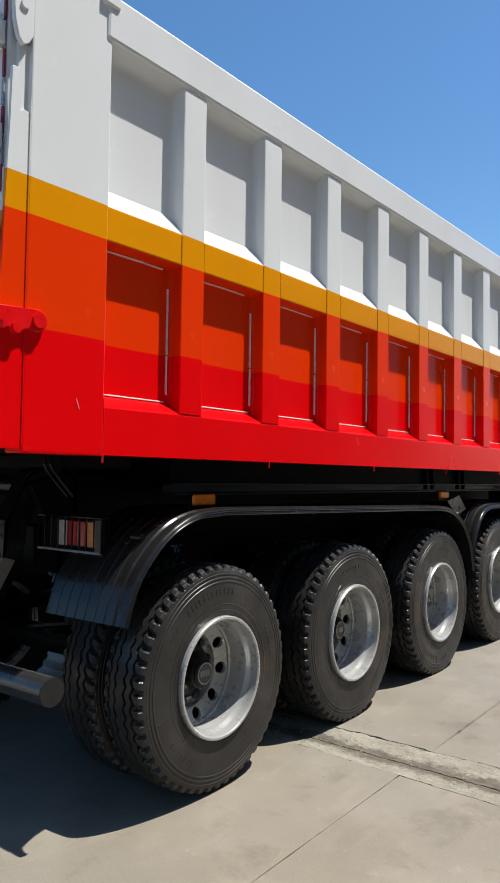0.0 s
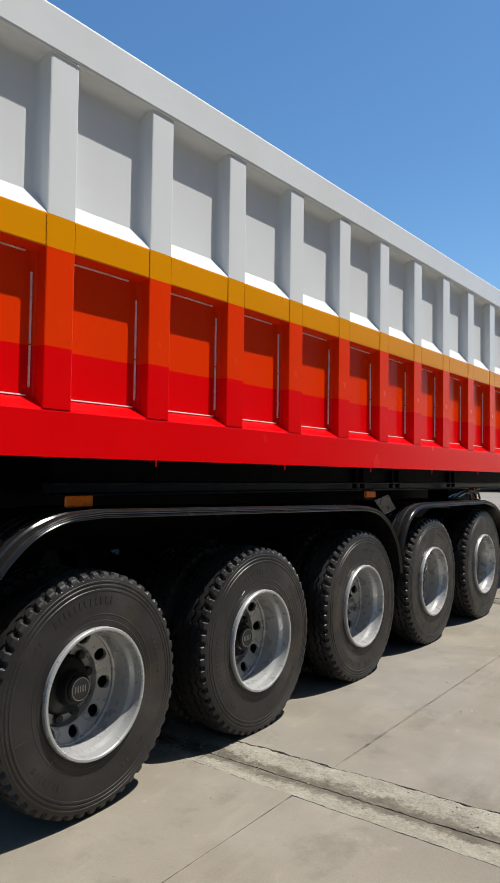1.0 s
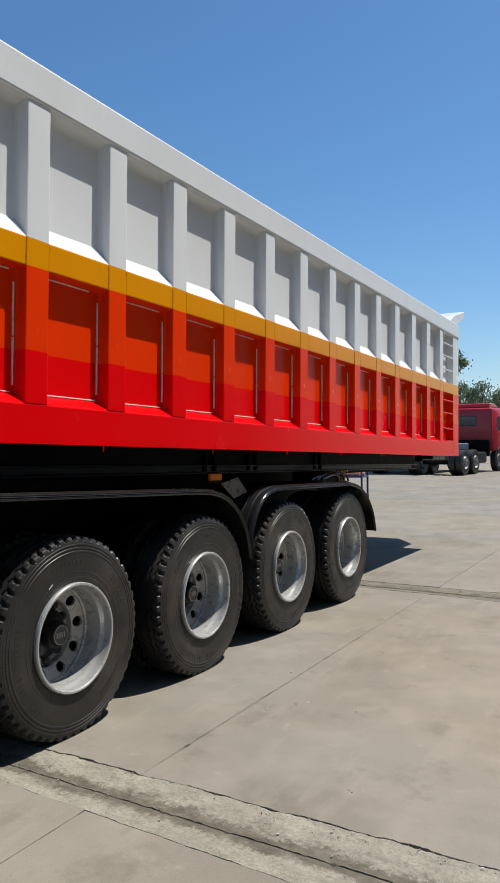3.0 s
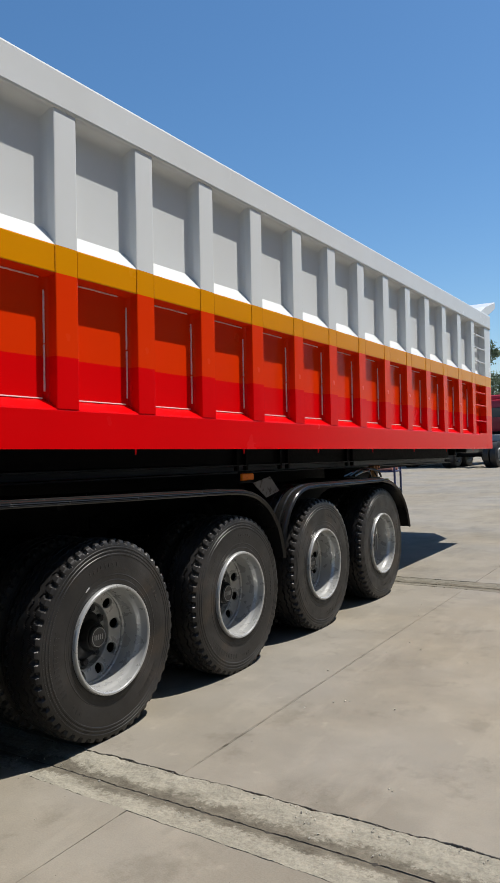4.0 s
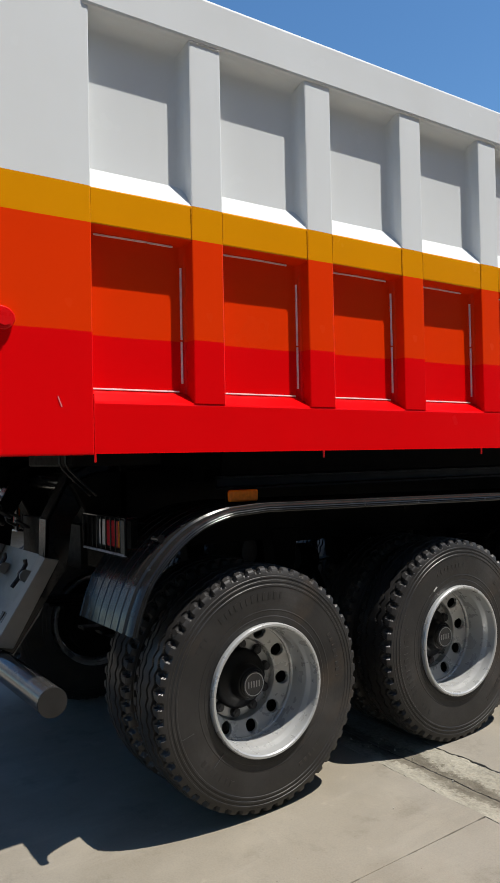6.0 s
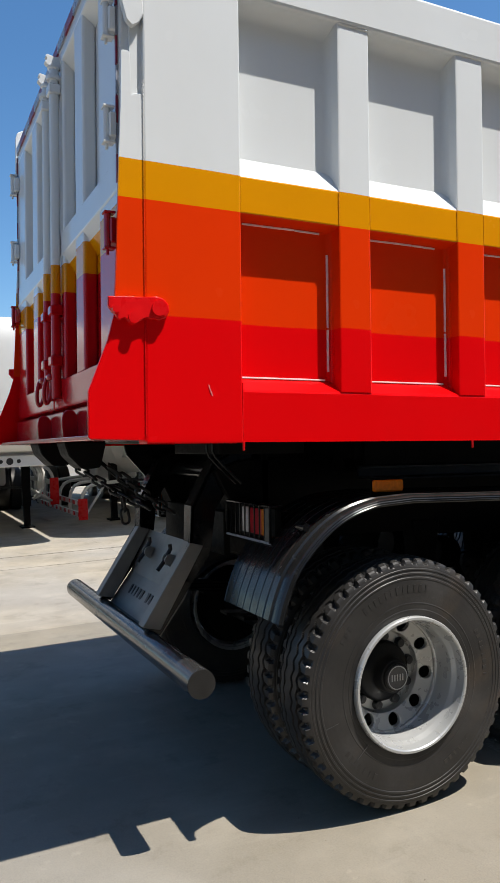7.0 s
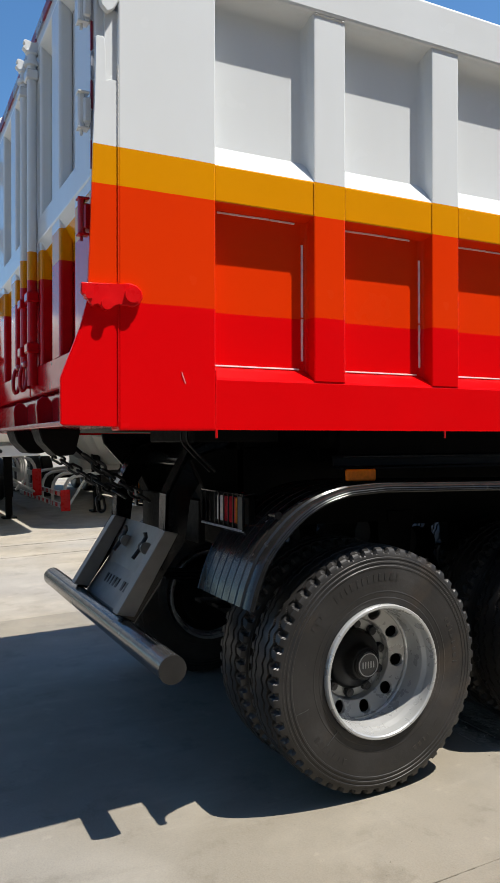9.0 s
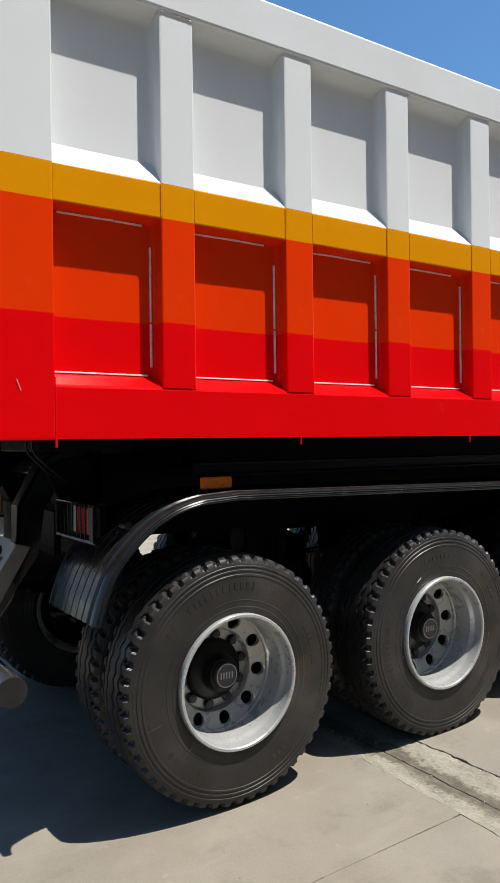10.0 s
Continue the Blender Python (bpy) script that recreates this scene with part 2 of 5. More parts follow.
def strip_mortar(name, y_crack, base=(0.262, 0.246, 0.200)):
    """Crumbly mortar either side of a crack, with ragged dark dirt settled along it."""
    m, t, b = node_material(name)
    tc = t.nodes.new("ShaderNodeTexCoord")
    sep = t.nodes.new("ShaderNodeSeparateXYZ")
    t.links.new(tc.outputs["Object"], sep.inputs[0])

    def calc(op, *args):
        n = t.nodes.new("ShaderNodeMath")
        n.operation = op
        for k, v in enumerate(args):
            if isinstance(v, bpy.types.NodeSocket):
                t.links.new(v, n.inputs[k])
            else:
                n.inputs[k].default_value = v
        return n.outputs[0]
    d = calc("ABSOLUTE", calc("SUBTRACT", calc("MULTIPLY_ADD", sep.outputs[0], 0.02, sep.outputs[1]), y_crack))
    wander = calc("MULTIPLY_ADD", noise_node(t, 4.5, 10, 0.72), 0.26, -0.13)
    fleck = calc("MULTIPLY_ADD", noise_node(t, 55, 8, 0.8), 0.22, -0.11)
    d = calc("ADD", calc("ADD", d, wander), fleck)
    dirt = ramp(t, d, [(0.030, (1, 1, 1)), (0.058, (0.75,) * 3), (0.070, (0.25,) * 3), (0.100, (0, 0, 0))])
    clean = ramp(t, noise_node(t, 7, 9, 0.75, stretch=(0.6, 1, 1)), [(0.32, tuple(v * 0.70 for v in base)), (0.5, base), (0.66, tuple(v * 1.22 for v in base))])
    grit = ramp(t, noise_node(t, 70, 6, 0.8), [(0.36, (0.76, 0.755, 0.74)), (0.5, (1, 1, 1)), (0.72, (1.2, 1.2, 1.19))])
    clean = mix(t, 1.0, clean, grit, "MULTIPLY")
    muck = ramp(t, noise_node(t, 16, 8, 0.75, stretch=(0.5, 1, 1)), [(0.3, (0.066, 0.058, 0.044)), (0.55, (0.135, 0.121, 0.094)), (0.75, (0.21, 0.192, 0.152))])
    t.links.new(mix(t, dirt, clean, muck), b.inputs["Base Color"])
    b.inputs["Roughness"].default_value = 0.92
    b.inputs["Specular IOR Level"].default_value = 0.2
    bump(t, b, calc("ADD", noise_node(t, 60, 7, 0.75), calc("MULTIPLY", noise_node(t, 14, 5), 1.5)), 0.7, 0.008)
    return m


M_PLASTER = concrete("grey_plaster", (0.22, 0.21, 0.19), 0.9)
M_JOINT = simple("dirt_in_joints", (0.035, 0.031, 0.025), 0.95, vary=0.4, scale=20, relief=0.5)
M_STONE = simple("loose_stone", (0.44, 0.41, 0.35), 0.9, vary=0.25, scale=40, relief=0.4)


# ---- mesh helpers ----
def part(name, bm, material, parent=None, label="", smooth=None):
    """Links a bmesh as one mesh object under a thing or a part."""
    me = bpy.data.meshes.new(name)
    bmesh.ops.recalc_face_normals(bm, faces=bm.faces)
    if smooth is not None:
        for f in bm.faces:
            f.smooth = True
        for e in bm.edges:
            if len(e.link_faces) == 2 and e.calc_face_angle(0) > radians(smooth):
                e.smooth = False
    bm.to_mesh(me)
    bm.free()
    me.materials.append(material)
    ob = new(name, me)
    ob.parent = parent
    if label:
        ob["label"] = label
    return ob


def box(bm, x0, x1, y0, y1, z0, z1, bev=0.0, segs=1):
    vs = [bm.verts.new((x, y, z)) for x in (x0, x1) for y in (y0, y1) for z in (z0, z1)]
    fs = [bm.faces.new([vs[i] for i in q]) for q in ((0, 1, 3, 2), (4, 6, 7, 5), (0, 4, 5, 1), (2, 3, 7, 6), (0, 2, 6, 4), (1, 5, 7, 3))]
    if bev:
        es = {e for f in fs for e in f.edges}
        bmesh.ops.bevel(bm, geom=list(es), offset=bev, segments=segs, affect="EDGES", profile=0.5)
    return bm


def prism(bm, pts, axis, a0, a1, bev=0.0):
    """A polygon in the plane across an axis, drawn out along it. pts run in the other two axes, in order."""
    def put(p, a):
        q = list(p)
        q.insert("xyz".index(axis), a)
        return bm.verts.new(q)
    lo, hi = [put(p, a0) for p in pts], [put(p, a1) for p in pts]
    fs = [bm.faces.new(lo), bm.faces.new(hi[::-1])]
    n = len(pts)
    fs += [bm.faces.new((lo[i], lo[(i + 1) % n], hi[(i + 1) % n], hi[i])) for i in range(n)]
    if bev:
        bmesh.ops.bevel(bm, geom=list({e for f in fs for e in f.edges}), offset=bev, segments=1, affect="EDGES")
    return bm


def tube(bm, path, r, segs=10, closed=False, caps=True):
    path = [Vector(p) for p in path]
    n = len(path)
    rings = []
    up = None
    for i, p in enumerate(path):
        a = path[(i - 1) % n] if closed or i else path[0]
        b = path[(i + 1) % n] if closed or i < n - 1 else path[-1]
        d = (b - a).normalized()
        if up is None:
            up = d.orthogonal().normalized()
        up = (up - d * up.dot(d)).normalized()
        side = d.cross(up)
        rings.append([bm.verts.new(p + (up * math.cos(k * math.tau / segs) + side * math.sin(k * math.tau / segs)) * r) for k in range(segs)])
    for i in range(n if closed else n - 1):
        a, b = rings[i], rings[(i + 1) % n]
        for k in range(segs):
            bm.faces.new((a[k], a[(k + 1) % segs], b[(k + 1) % segs], b[k]))
    if caps and not closed:
        bm.faces.new(rings[0][::-1])
        bm.faces.new(rings[-1])
    return bm


def revolve(bm, profile, segs=48, closed=False, centre=(0, 0, 0)):
    """(radius, x) points turned round the x axis."""
    cx, cy, cz = centre
    rings = []
    for r, x in profile:
        if r < 1e-6:
            rings.append([bm.verts.new((cx + x, cy, cz))])
        else:
            rings.append([bm.verts.new((cx + x, cy + r * math.cos(k * math.tau / segs), cz + r * math.sin(k * math.tau / segs))) for k in range(segs)])
    pairs = list(zip(rings, rings[1:])) + ([(rings[-1], rings[0])] if closed else [])
    for a, b in pairs:
        for k in range(segs):
            q = (k + 1) % segs
            f = [a[k % len(a)], a[q % len(a)], b[q % len(b)], b[k % len(b)]]
            f = list(dict.fromkeys(f))
            if len(f) > 2:
                bm.faces.new(f)
    return bm


def new_bm():
    return bmesh.new()


def thing(name, label, category, group="", kind="", m=Matrix()):
    ob = new(name)
    ob.empty_display_size = 0.2
    ob.matrix_world = m
    return tagged(ob, label, category, group, kind)


def rows(a, b, n):
    return [a + (b - a) * i / (n - 1) for i in range(n)]

# ---- the yard: one sheet to the horizon, concrete slabs and mortar strips on it ----
bm = new_bm()
S = 1500
vs = [bm.verts.new(p) for p in ((-S, -S, -0.04), (S, -S, -0.04), (S, S, -0.04), (-S, S, -0.04))]
bm.faces.new(vs)
tagged(part("ground", bm, M_CONC), "pale worn concrete ground reaching to the horizon", "ground", kind="structure")
bm = new_bm()
box(bm, -31, 19, -19, 48, -0.035, -0.013)
pavement = tagged(part("pavement", bm, M_JOINT), "dirt-filled joints under worn concrete slabs", "pavement", kind="structure")

XJ = [-30.6, -26.2, -21.8, -17.4, -13.3, -8.75, -7.63, -4.13, 0.545, 4.995, 9.445, 13.9, 18.3]
YJ = [-18.3, -13.2, -8.15, -3.1, 1.9, 6.84, 11.9, 16.9, 22.0, 27.0, 32.1, 37.1, 42.2, 47.2]


def clamp(v, a, b):
    return max(a, min(b, v))


def ragged(x, seed, first=6.0, octaves=6):
    """A broken edge: smaller and smaller bites along x."""
    return sum(noise.noise((x * first * 2.1 ** k, seed, k * 3.7)) * 0.68 ** k for k in range(octaves))


def strip_near(x, y):
    return y - 0.228 - 0.045 * clamp(x, -0.6, 2.6) + 0.012 * noise.noise((x * 1.3, y, 1)) + 0.005 * ragged(x, y + 2)


def strip_crack(x, y):
    return y - 0.078 - 0.02 * clamp(x, -0.6, 2.6) + 0.004 * noise.noise((x * 4, y, 3)) + 0.0015 * ragged(x, y + 3, 20, 4)


def strip_far(x, y):
    return y + 0.12 + 0.008 * noise.noise((x * 3, y, 5)) + 0.009 * ragged(x, y + 5)


def edged_slab(x0, x1, ylo, yhi, n, z=0.0, fine=False):
    """A slab whose four edges wander, with a worn arris round its top."""
    bm = new_bm()
    xs = rows(x0, x1, n)
    k = 420 if fine else 2

    def flank(x, ya, yb, s):
        return [(x + s * max(-0.001, 0.0028 * ragged(y, x + 21, 9) + 0.016 * max(0, ragged(y, x + 22, 5, 4) - 1.0)) * fine, y) for y in rows(ya, yb, k + 2)[1:-1]]
    outline = [(x, ylo(x), 0, 1) for x in xs] + [(x, y, -1, 0) for x, y in flank(x1, ylo(x1), yhi(x1), -1)]
    outline += [(x, yhi(x), 0, -1) for x in reversed(xs)] + [(x, y, 1, 0) for x, y in flank(x0, yhi(x0), ylo(x0), 1)]
    low, top, inn = [], [], []
    for x, y, sx, sy in outline:
        low.append(bm.verts.new((x - 0.0012 * sx, y - 0.0012 * sy, -0.0125)))
        top.append(bm.verts.new((x, y, z - 0.002)))
        inn.append(bm.verts.new((x + 0.0012 * sx, y + 0.0012 * sy, z)))
    m = len(outline)
    for i in range(m):
        j = (i + 1) % m
        bm.faces.new((low[i], low[j], top[j], top[i]))
        bm.faces.new((top[i], top[j], inn[j], inn[i]))
    up = n + k + n - 1
    for i in range(1, n - 2):
        bm.faces.new((inn[i], inn[i + 1], inn[up - i - 1], inn[up - i]))
    bm.faces.new([inn[0], inn[1], inn[up - 1], inn[up]] + inn[up + 1:])
    bm.faces.new([inn[n - 2], inn[n - 1]] + inn[n:n + k] + [inn[n + k], inn[n + k + 1]])
    return bm


def mortar_strip(x0, x1, ylo, yhi, z_lo, z_hi, n, rough):
    """A rough band of mortar, falling across its width, with a broken surface."""
    bm = new_bm()
    k = 14 if n > 200 else 7
    grid = []
    for x in rows(x0, x1, n):
        a, b = ylo(x) - 0.005, yhi(x) - 0.001
        row = []
        for j in range(k):
            y = a + (b - a) * j / (k - 1)
            z = z_lo + (z_hi - z_lo) * j / (k - 1) + rough * (noise.noise((x * 11, y * 14, 4)) * 0.6 + noise.noise((x * 37, y * 41, 8)) * 0.5)
            row.append(bm.verts.new((x, y, z)))
        grid.append([bm.verts.new((x, a - 0.004, -0.03))] + row + [bm.verts.new((x, b + 0.004, -0.03))])
    for r, q in zip(grid, grid[1:]):
        for j in range(k + 1):
            bm.faces.new((r[j], q[j], q[j + 1], r[j + 1]))
    bm.faces.new(grid[0][::-1])
    bm.faces.new(grid[-1])
    return bm


STRIPS = (1.9, 6.84)
for i in range(len(XJ) - 1):
    for j in range(len(YJ) - 1):
        x0, x1 = (v + s * (0.02 if v in (-8.75, -7.63) else 0.0011) for v, s in ((XJ[i], 1), (XJ[i + 1], -1)))
        near = -6 < x0 < 6 and -5 < YJ[j] < 12
        ya, yb = YJ[j], YJ[j + 1]
        n = 8 if not near else 900 if -4.2 < x0 < 2 and (ya in STRIPS or yb in STRIPS) else 90

        def low_edge(x):
            return strip_far(x, ya) + max(0.001, (0.010 if ya < 5 else 0.022) + 0.011 * ragged(x, ya + 9, 4)) if ya in STRIPS and x0 > -4.2 else ya + 0.002

        def high_edge(x):
            return strip_near(x, yb) - max(0.0006, (0.0026 if yb < 5 else 0.012) + 0.005 * ragged(x, yb + 19, 7)) if yb in STRIPS and x0 > -4.2 else yb - 0.002
        part("concrete_slab", edged_slab(x0, x1, low_edge, high_edge, n, random.uniform(-0.002, 0.001), near), M_CONCPALE if x0 < -4.2 and ya < 6 else M_CONC, pavement)

# the mortar strips run through under the joints between slabs
for y in STRIPS:
    mat = strip_mortar("strip_mortar", y - 0.078) if y < 5 else strip_mortar("old_strip_mortar", y - 0.078, (0.17, 0.158, 0.128))
    for x0, x1, n in ((-4.126, -1.6, 60), (-1.6, 4.9, 900 if y < 5 else 320), (4.9, 19, 30)):
        part("mortar_strip", mortar_strip(x0, x1, lambda x: strip_near(x, y), lambda x: strip_crack(x, y) - 0.004, 0.001, -0.011, n, 0.006), mat, pavement)
        part("mortar_strip", mortar_strip(x0, x1, lambda x: strip_crack(x, y) + 0.008 + 0.003 * noise.noise((x * 7, y, 13)), lambda x: strip_far(x, y), -0.010, 0.001, n, 0.008), mat, pavement)


# unseen wall, added to block low eastern sky and shape the side's reflections
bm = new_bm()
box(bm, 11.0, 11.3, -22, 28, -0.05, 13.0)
tagged(part("wall_east", bm, M_PLASTER), "unseen plain grey wall added to block low eastern sky light", "wall", kind="structure")


def stone(bm, x, y, z, r):
    m = Matrix.Translation((x, y, z)) @ Euler([random.uniform(0, 6) for _ in range(3)]).to_matrix().to_4x4() @ Matrix.Diagonal((r, r * random.uniform(0.5, 0.9), r * random.uniform(0.35, 0.7), 1))
    res = bmesh.ops.create_icosphere(bm, subdivisions=1, radius=1, matrix=m)
    for v in res["verts"]:
        v.co += Vector([random.uniform(-0.25, 0.25) * r for _ in range(3)])


bm = new_bm()
for _ in range(190):
    x = random.uniform(0.2, 4.2)
    y = strip_far(x, 1.9) - abs(random.gauss(0, 0.04)) * (1 if x > 1.2 else 0.4)
    r = random.uniform(0.002, 0.006) * (1.8 if x > 2.0 and random.random() < 0.35 else 1)
    stone(bm, x, y, r * 0.3, r)
for _ in range(60):
    x = random.uniform(-0.5, 4.0)
    stone(bm, x, 1.83 + random.gauss(0, 0.08), -0.004, random.uniform(0.002, 0.007))
for _ in range(110):
    x, y = random.uniform(0.2, 4), random.uniform(-1.0, 10)
    r = random.uniform(0.003, 0.008)
    stone(bm, x, y, r * 0.35, r)
tagged(part("loose_stones", bm, M_STONE), "scattered pale gravel crumbs along the broken mortar joint", "gravel", kind="stuff")


# ---- trees in the distance ----
def leaf_material():
    m, t, b = node_material("foliage")
    g = t.nodes.new("ShaderNodeNewGeometry")
    # greens greyed and lightened: distance haze is put into the leaf colour
    c = ramp(t, g.outputs["Random Per Island"], [(0.0, (0.08, 0.115, 0.06)), (0.6, (0.14, 0.19, 0.10)), (1.0, (0.21, 0.27, 0.15))])
    t.links.new(c, b.inputs["Base Color"])
    b.inputs["Roughness"].default_value = 0.55
    return m


M_LEAF = leaf_material()
M_BARK = simple("bark", (0.10, 0.08, 0.06), 0.9, vary=0.3, scale=8, relief=0.5)


def tree(x, y, h, spread, label):
    root = thing("tree", label, "tree", group="trees behind the trucks", m=pose(x, y, -0.02))
    bm = new_bm()
    def limb(p, q, r0, r1):
        p, q = Vector(p), Vector(q)
        d = (q - p).normalized()
        u = d.orthogonal().normalized()
        w = d.cross(u)
        a = [bm.verts.new(p + (u * math.cos(k) + w * math.sin(k)) * r0) for k in rows(0, math.tau * 7 / 8, 8)]
        b = [bm.verts.new(q + (u * math.cos(k) + w * math.sin(k)) * r1) for k in rows(0, math.tau * 7 / 8, 8)]
        for k in range(8):
            bm.faces.new((a[k], a[(k + 1) % 8], b[(k + 1) % 8], b[k]))
        bm.faces.new(b)
    limb((0, 0, 0), (0.1, 0, h * 0.55), 0.24, 0.13)
    limb((0.1, 0, h * 0.53), (0.0, 0.1, h * 0.93), 0.13, 0.03)
    tips = []
    for k in range(13):
        z = h * random.uniform(0.25, 0.85)
        a = random.uniform(0, math.tau)
        reach = spread * random.uniform(0.5, 1.0) * (1.15 - abs(z / h - 0.5) * 1.3)
        tip = (math.cos(a) * reach, math.sin(a) * reach, z + reach * random.uniform(0.25, 0.6))
        limb((0.05, 0, z), tip, 0.07, 0.015)
        tips.append((tip, spread * random.uniform(0.25, 0.45)))
    tips.append(((0, 0.1, h * 0.95), spread * 0.3))
    part("trunk", bm, M_BARK, root)
    verts, faces = [], []
    for (tx, ty, tz), r in tips:
        for _ in range(330):
            d = Vector([random.gauss(0, 0.5) for _ in range(3)])
            c = Vector((tx, ty, tz)) + Vector((d.x * r, d.y * r, d.z * r * 0.8))
            e = Euler([random.uniform(0, 6.3) for _ in range(3)]).to_matrix()
            s = random.uniform(0.07, 0.14)
            i = len(verts)
            for q in ((-s, 0, 0), (0, -s * 0.6, 0.04), (s, 0, 0), (0, s * 0.6, 0.04)):
                verts.append(c + e @ Vector(q))
            faces.append((i, i + 1, i + 2, i + 3))
    me = bpy.data.meshes.new("crown")
    me.from_pydata(verts, [], faces)
    me.materials.append(M_LEAF)
    ob = new("crown", me)
    ob.parent = root


for x, y, h, s in ((-15.2, 66, 11.6, 1.7), (-13.0, 70, 6.6, 2.6), (-10.6, 74, 6.2, 2.8), (-7.6, 72, 7.0, 3.0), (-4.4, 76, 8.6, 3.2), (-17.5, 80, 7.4, 3.0), (-1.0, 74, 8.0, 3.1), (2.5, 78, 9.0, 3.3)):
    tree(x, y, h, s, "tall dark green tree with an uneven crown" if h > 11 else "leafy green tree standing behind the parked trucks")


# ---- wheels, shared by all vehicles ----
def tyre_mesh():
    """A truck tyre round the x axis: ridged sidewalls, zigzag grooves and shoulder lugs with deep pockets. Outer side at x=0, inner at -0.285."""
    LUGS = 52
    NT = LUGS * 9
    half = 0.125
    narrow = 0.877
    side = [(0.282, 0.124), (0.289, 0.1345), (0.302, 0.1370), (0.313, 0.1385), (0.316, 0.1368), (0.335, 0.1385), (0.341, 0.1402), (0.345, 0.1388), (0.370, 0.1405), (0.400, 0.1418), (0.425, 0.1420), (0.445, 0.1412), (0.447, 0.1432), (0.454, 0.1430), (0.456, 0.1402), (0.464, 0.1392), (0.466, 0.1414), (0.473, 0.1408), (0.475, 0.1376), (0.483, 0.1366), (0.485, 0.1388), (0.491, 0.1380), (0.493, 0.1362)]
    shoulder = [(0.498, 0.1355), (0.504, 0.1335), (0.511, 0.131), (0.519, 0.127), (0.527, 0.121)]
    tread = [(0.537 - 0.009 * (u / 0.115) ** 2, u) for u in np.linspace(0.115, -0.115, 61)]
    prof = side + shoulder + tread + [(r, -u) for r, u in reversed(shoulder)] + [(r, -u) for r, u in reversed(side)]
    verts = np.zeros((NT, len(prof), 3))
    for i in range(NT):
        a = i * math.tau / NT
        ph = (i / 9) % 1.0
        tri = 2 * abs(2 * ph - 1) - 1
        for j, (r, u) in enumerate(prof):
            v = u
            au = abs(u)
            if r > 0.496:
                zig = tri if u > 0 else -tri
                groove = min(abs(au - 0.034 - 0.008 * zig), abs(au - 0.079 - 0.008 * zig))
                # pocket between two lugs, slanting a little and tapering down the shoulder
                lag = (ph + (0.115 - au) * 3.0) % 1.0
                dip = clamp(1.7 - abs(lag - 0.25) * 7.0, 0, 1) * clamp((au - 0.088) / 0.008, 0, 1)
                if groove < 0.0052 and au < 0.112:
                    r -= 0.017
                elif dip > 0:
                    deep = 0.022 if au < 0.119 else 0.016 if r > 0.512 else 0.006 if r > 0.505 else 0.0
                    v = math.copysign(au - dip * (0.010 if 0.119 < au < 0.133 else 0.0), u)
                    r -= deep * dip
            r = 0.30 + (r - 0.30) * 0.970 if r > 0.30 else r
            verts[i, j] = (v * narrow - half, r * math.cos(a), r * math.sin(a))
    n = len(prof)
    idx = np.arange(NT * n).reshape(NT, n)
    nxt = np.roll(idx, -1, axis=0)
    faces = np.stack([idx[:, :-1], nxt[:, :-1], nxt[:, 1:], idx[:, 1:]], axis=-1).reshape(-1, 4)
    me = bpy.data.meshes.new("tyre")
    me.from_pydata(verts.reshape(-1, 3).tolist(), [], faces.tolist())
    me.materials.append(M_RUBBER)
    return me


def plain_tyre_mesh():
    bm = new_bm()
    revolve(bm, [(0.282, -0.03), (0.38, -0.002), (0.45, 0.002), (0.505, -0.008), (0.54, -0.024), (0.540, -0.14), (0.535, -0.262), (0.505, -0.277), (0.45, -0.285), (0.282, -0.255)], 48)
    ob = part("tyre", bm, M_RUBBER, smooth=50)
    me = ob.data
    bpy.data.objects.remove(ob)
    return me


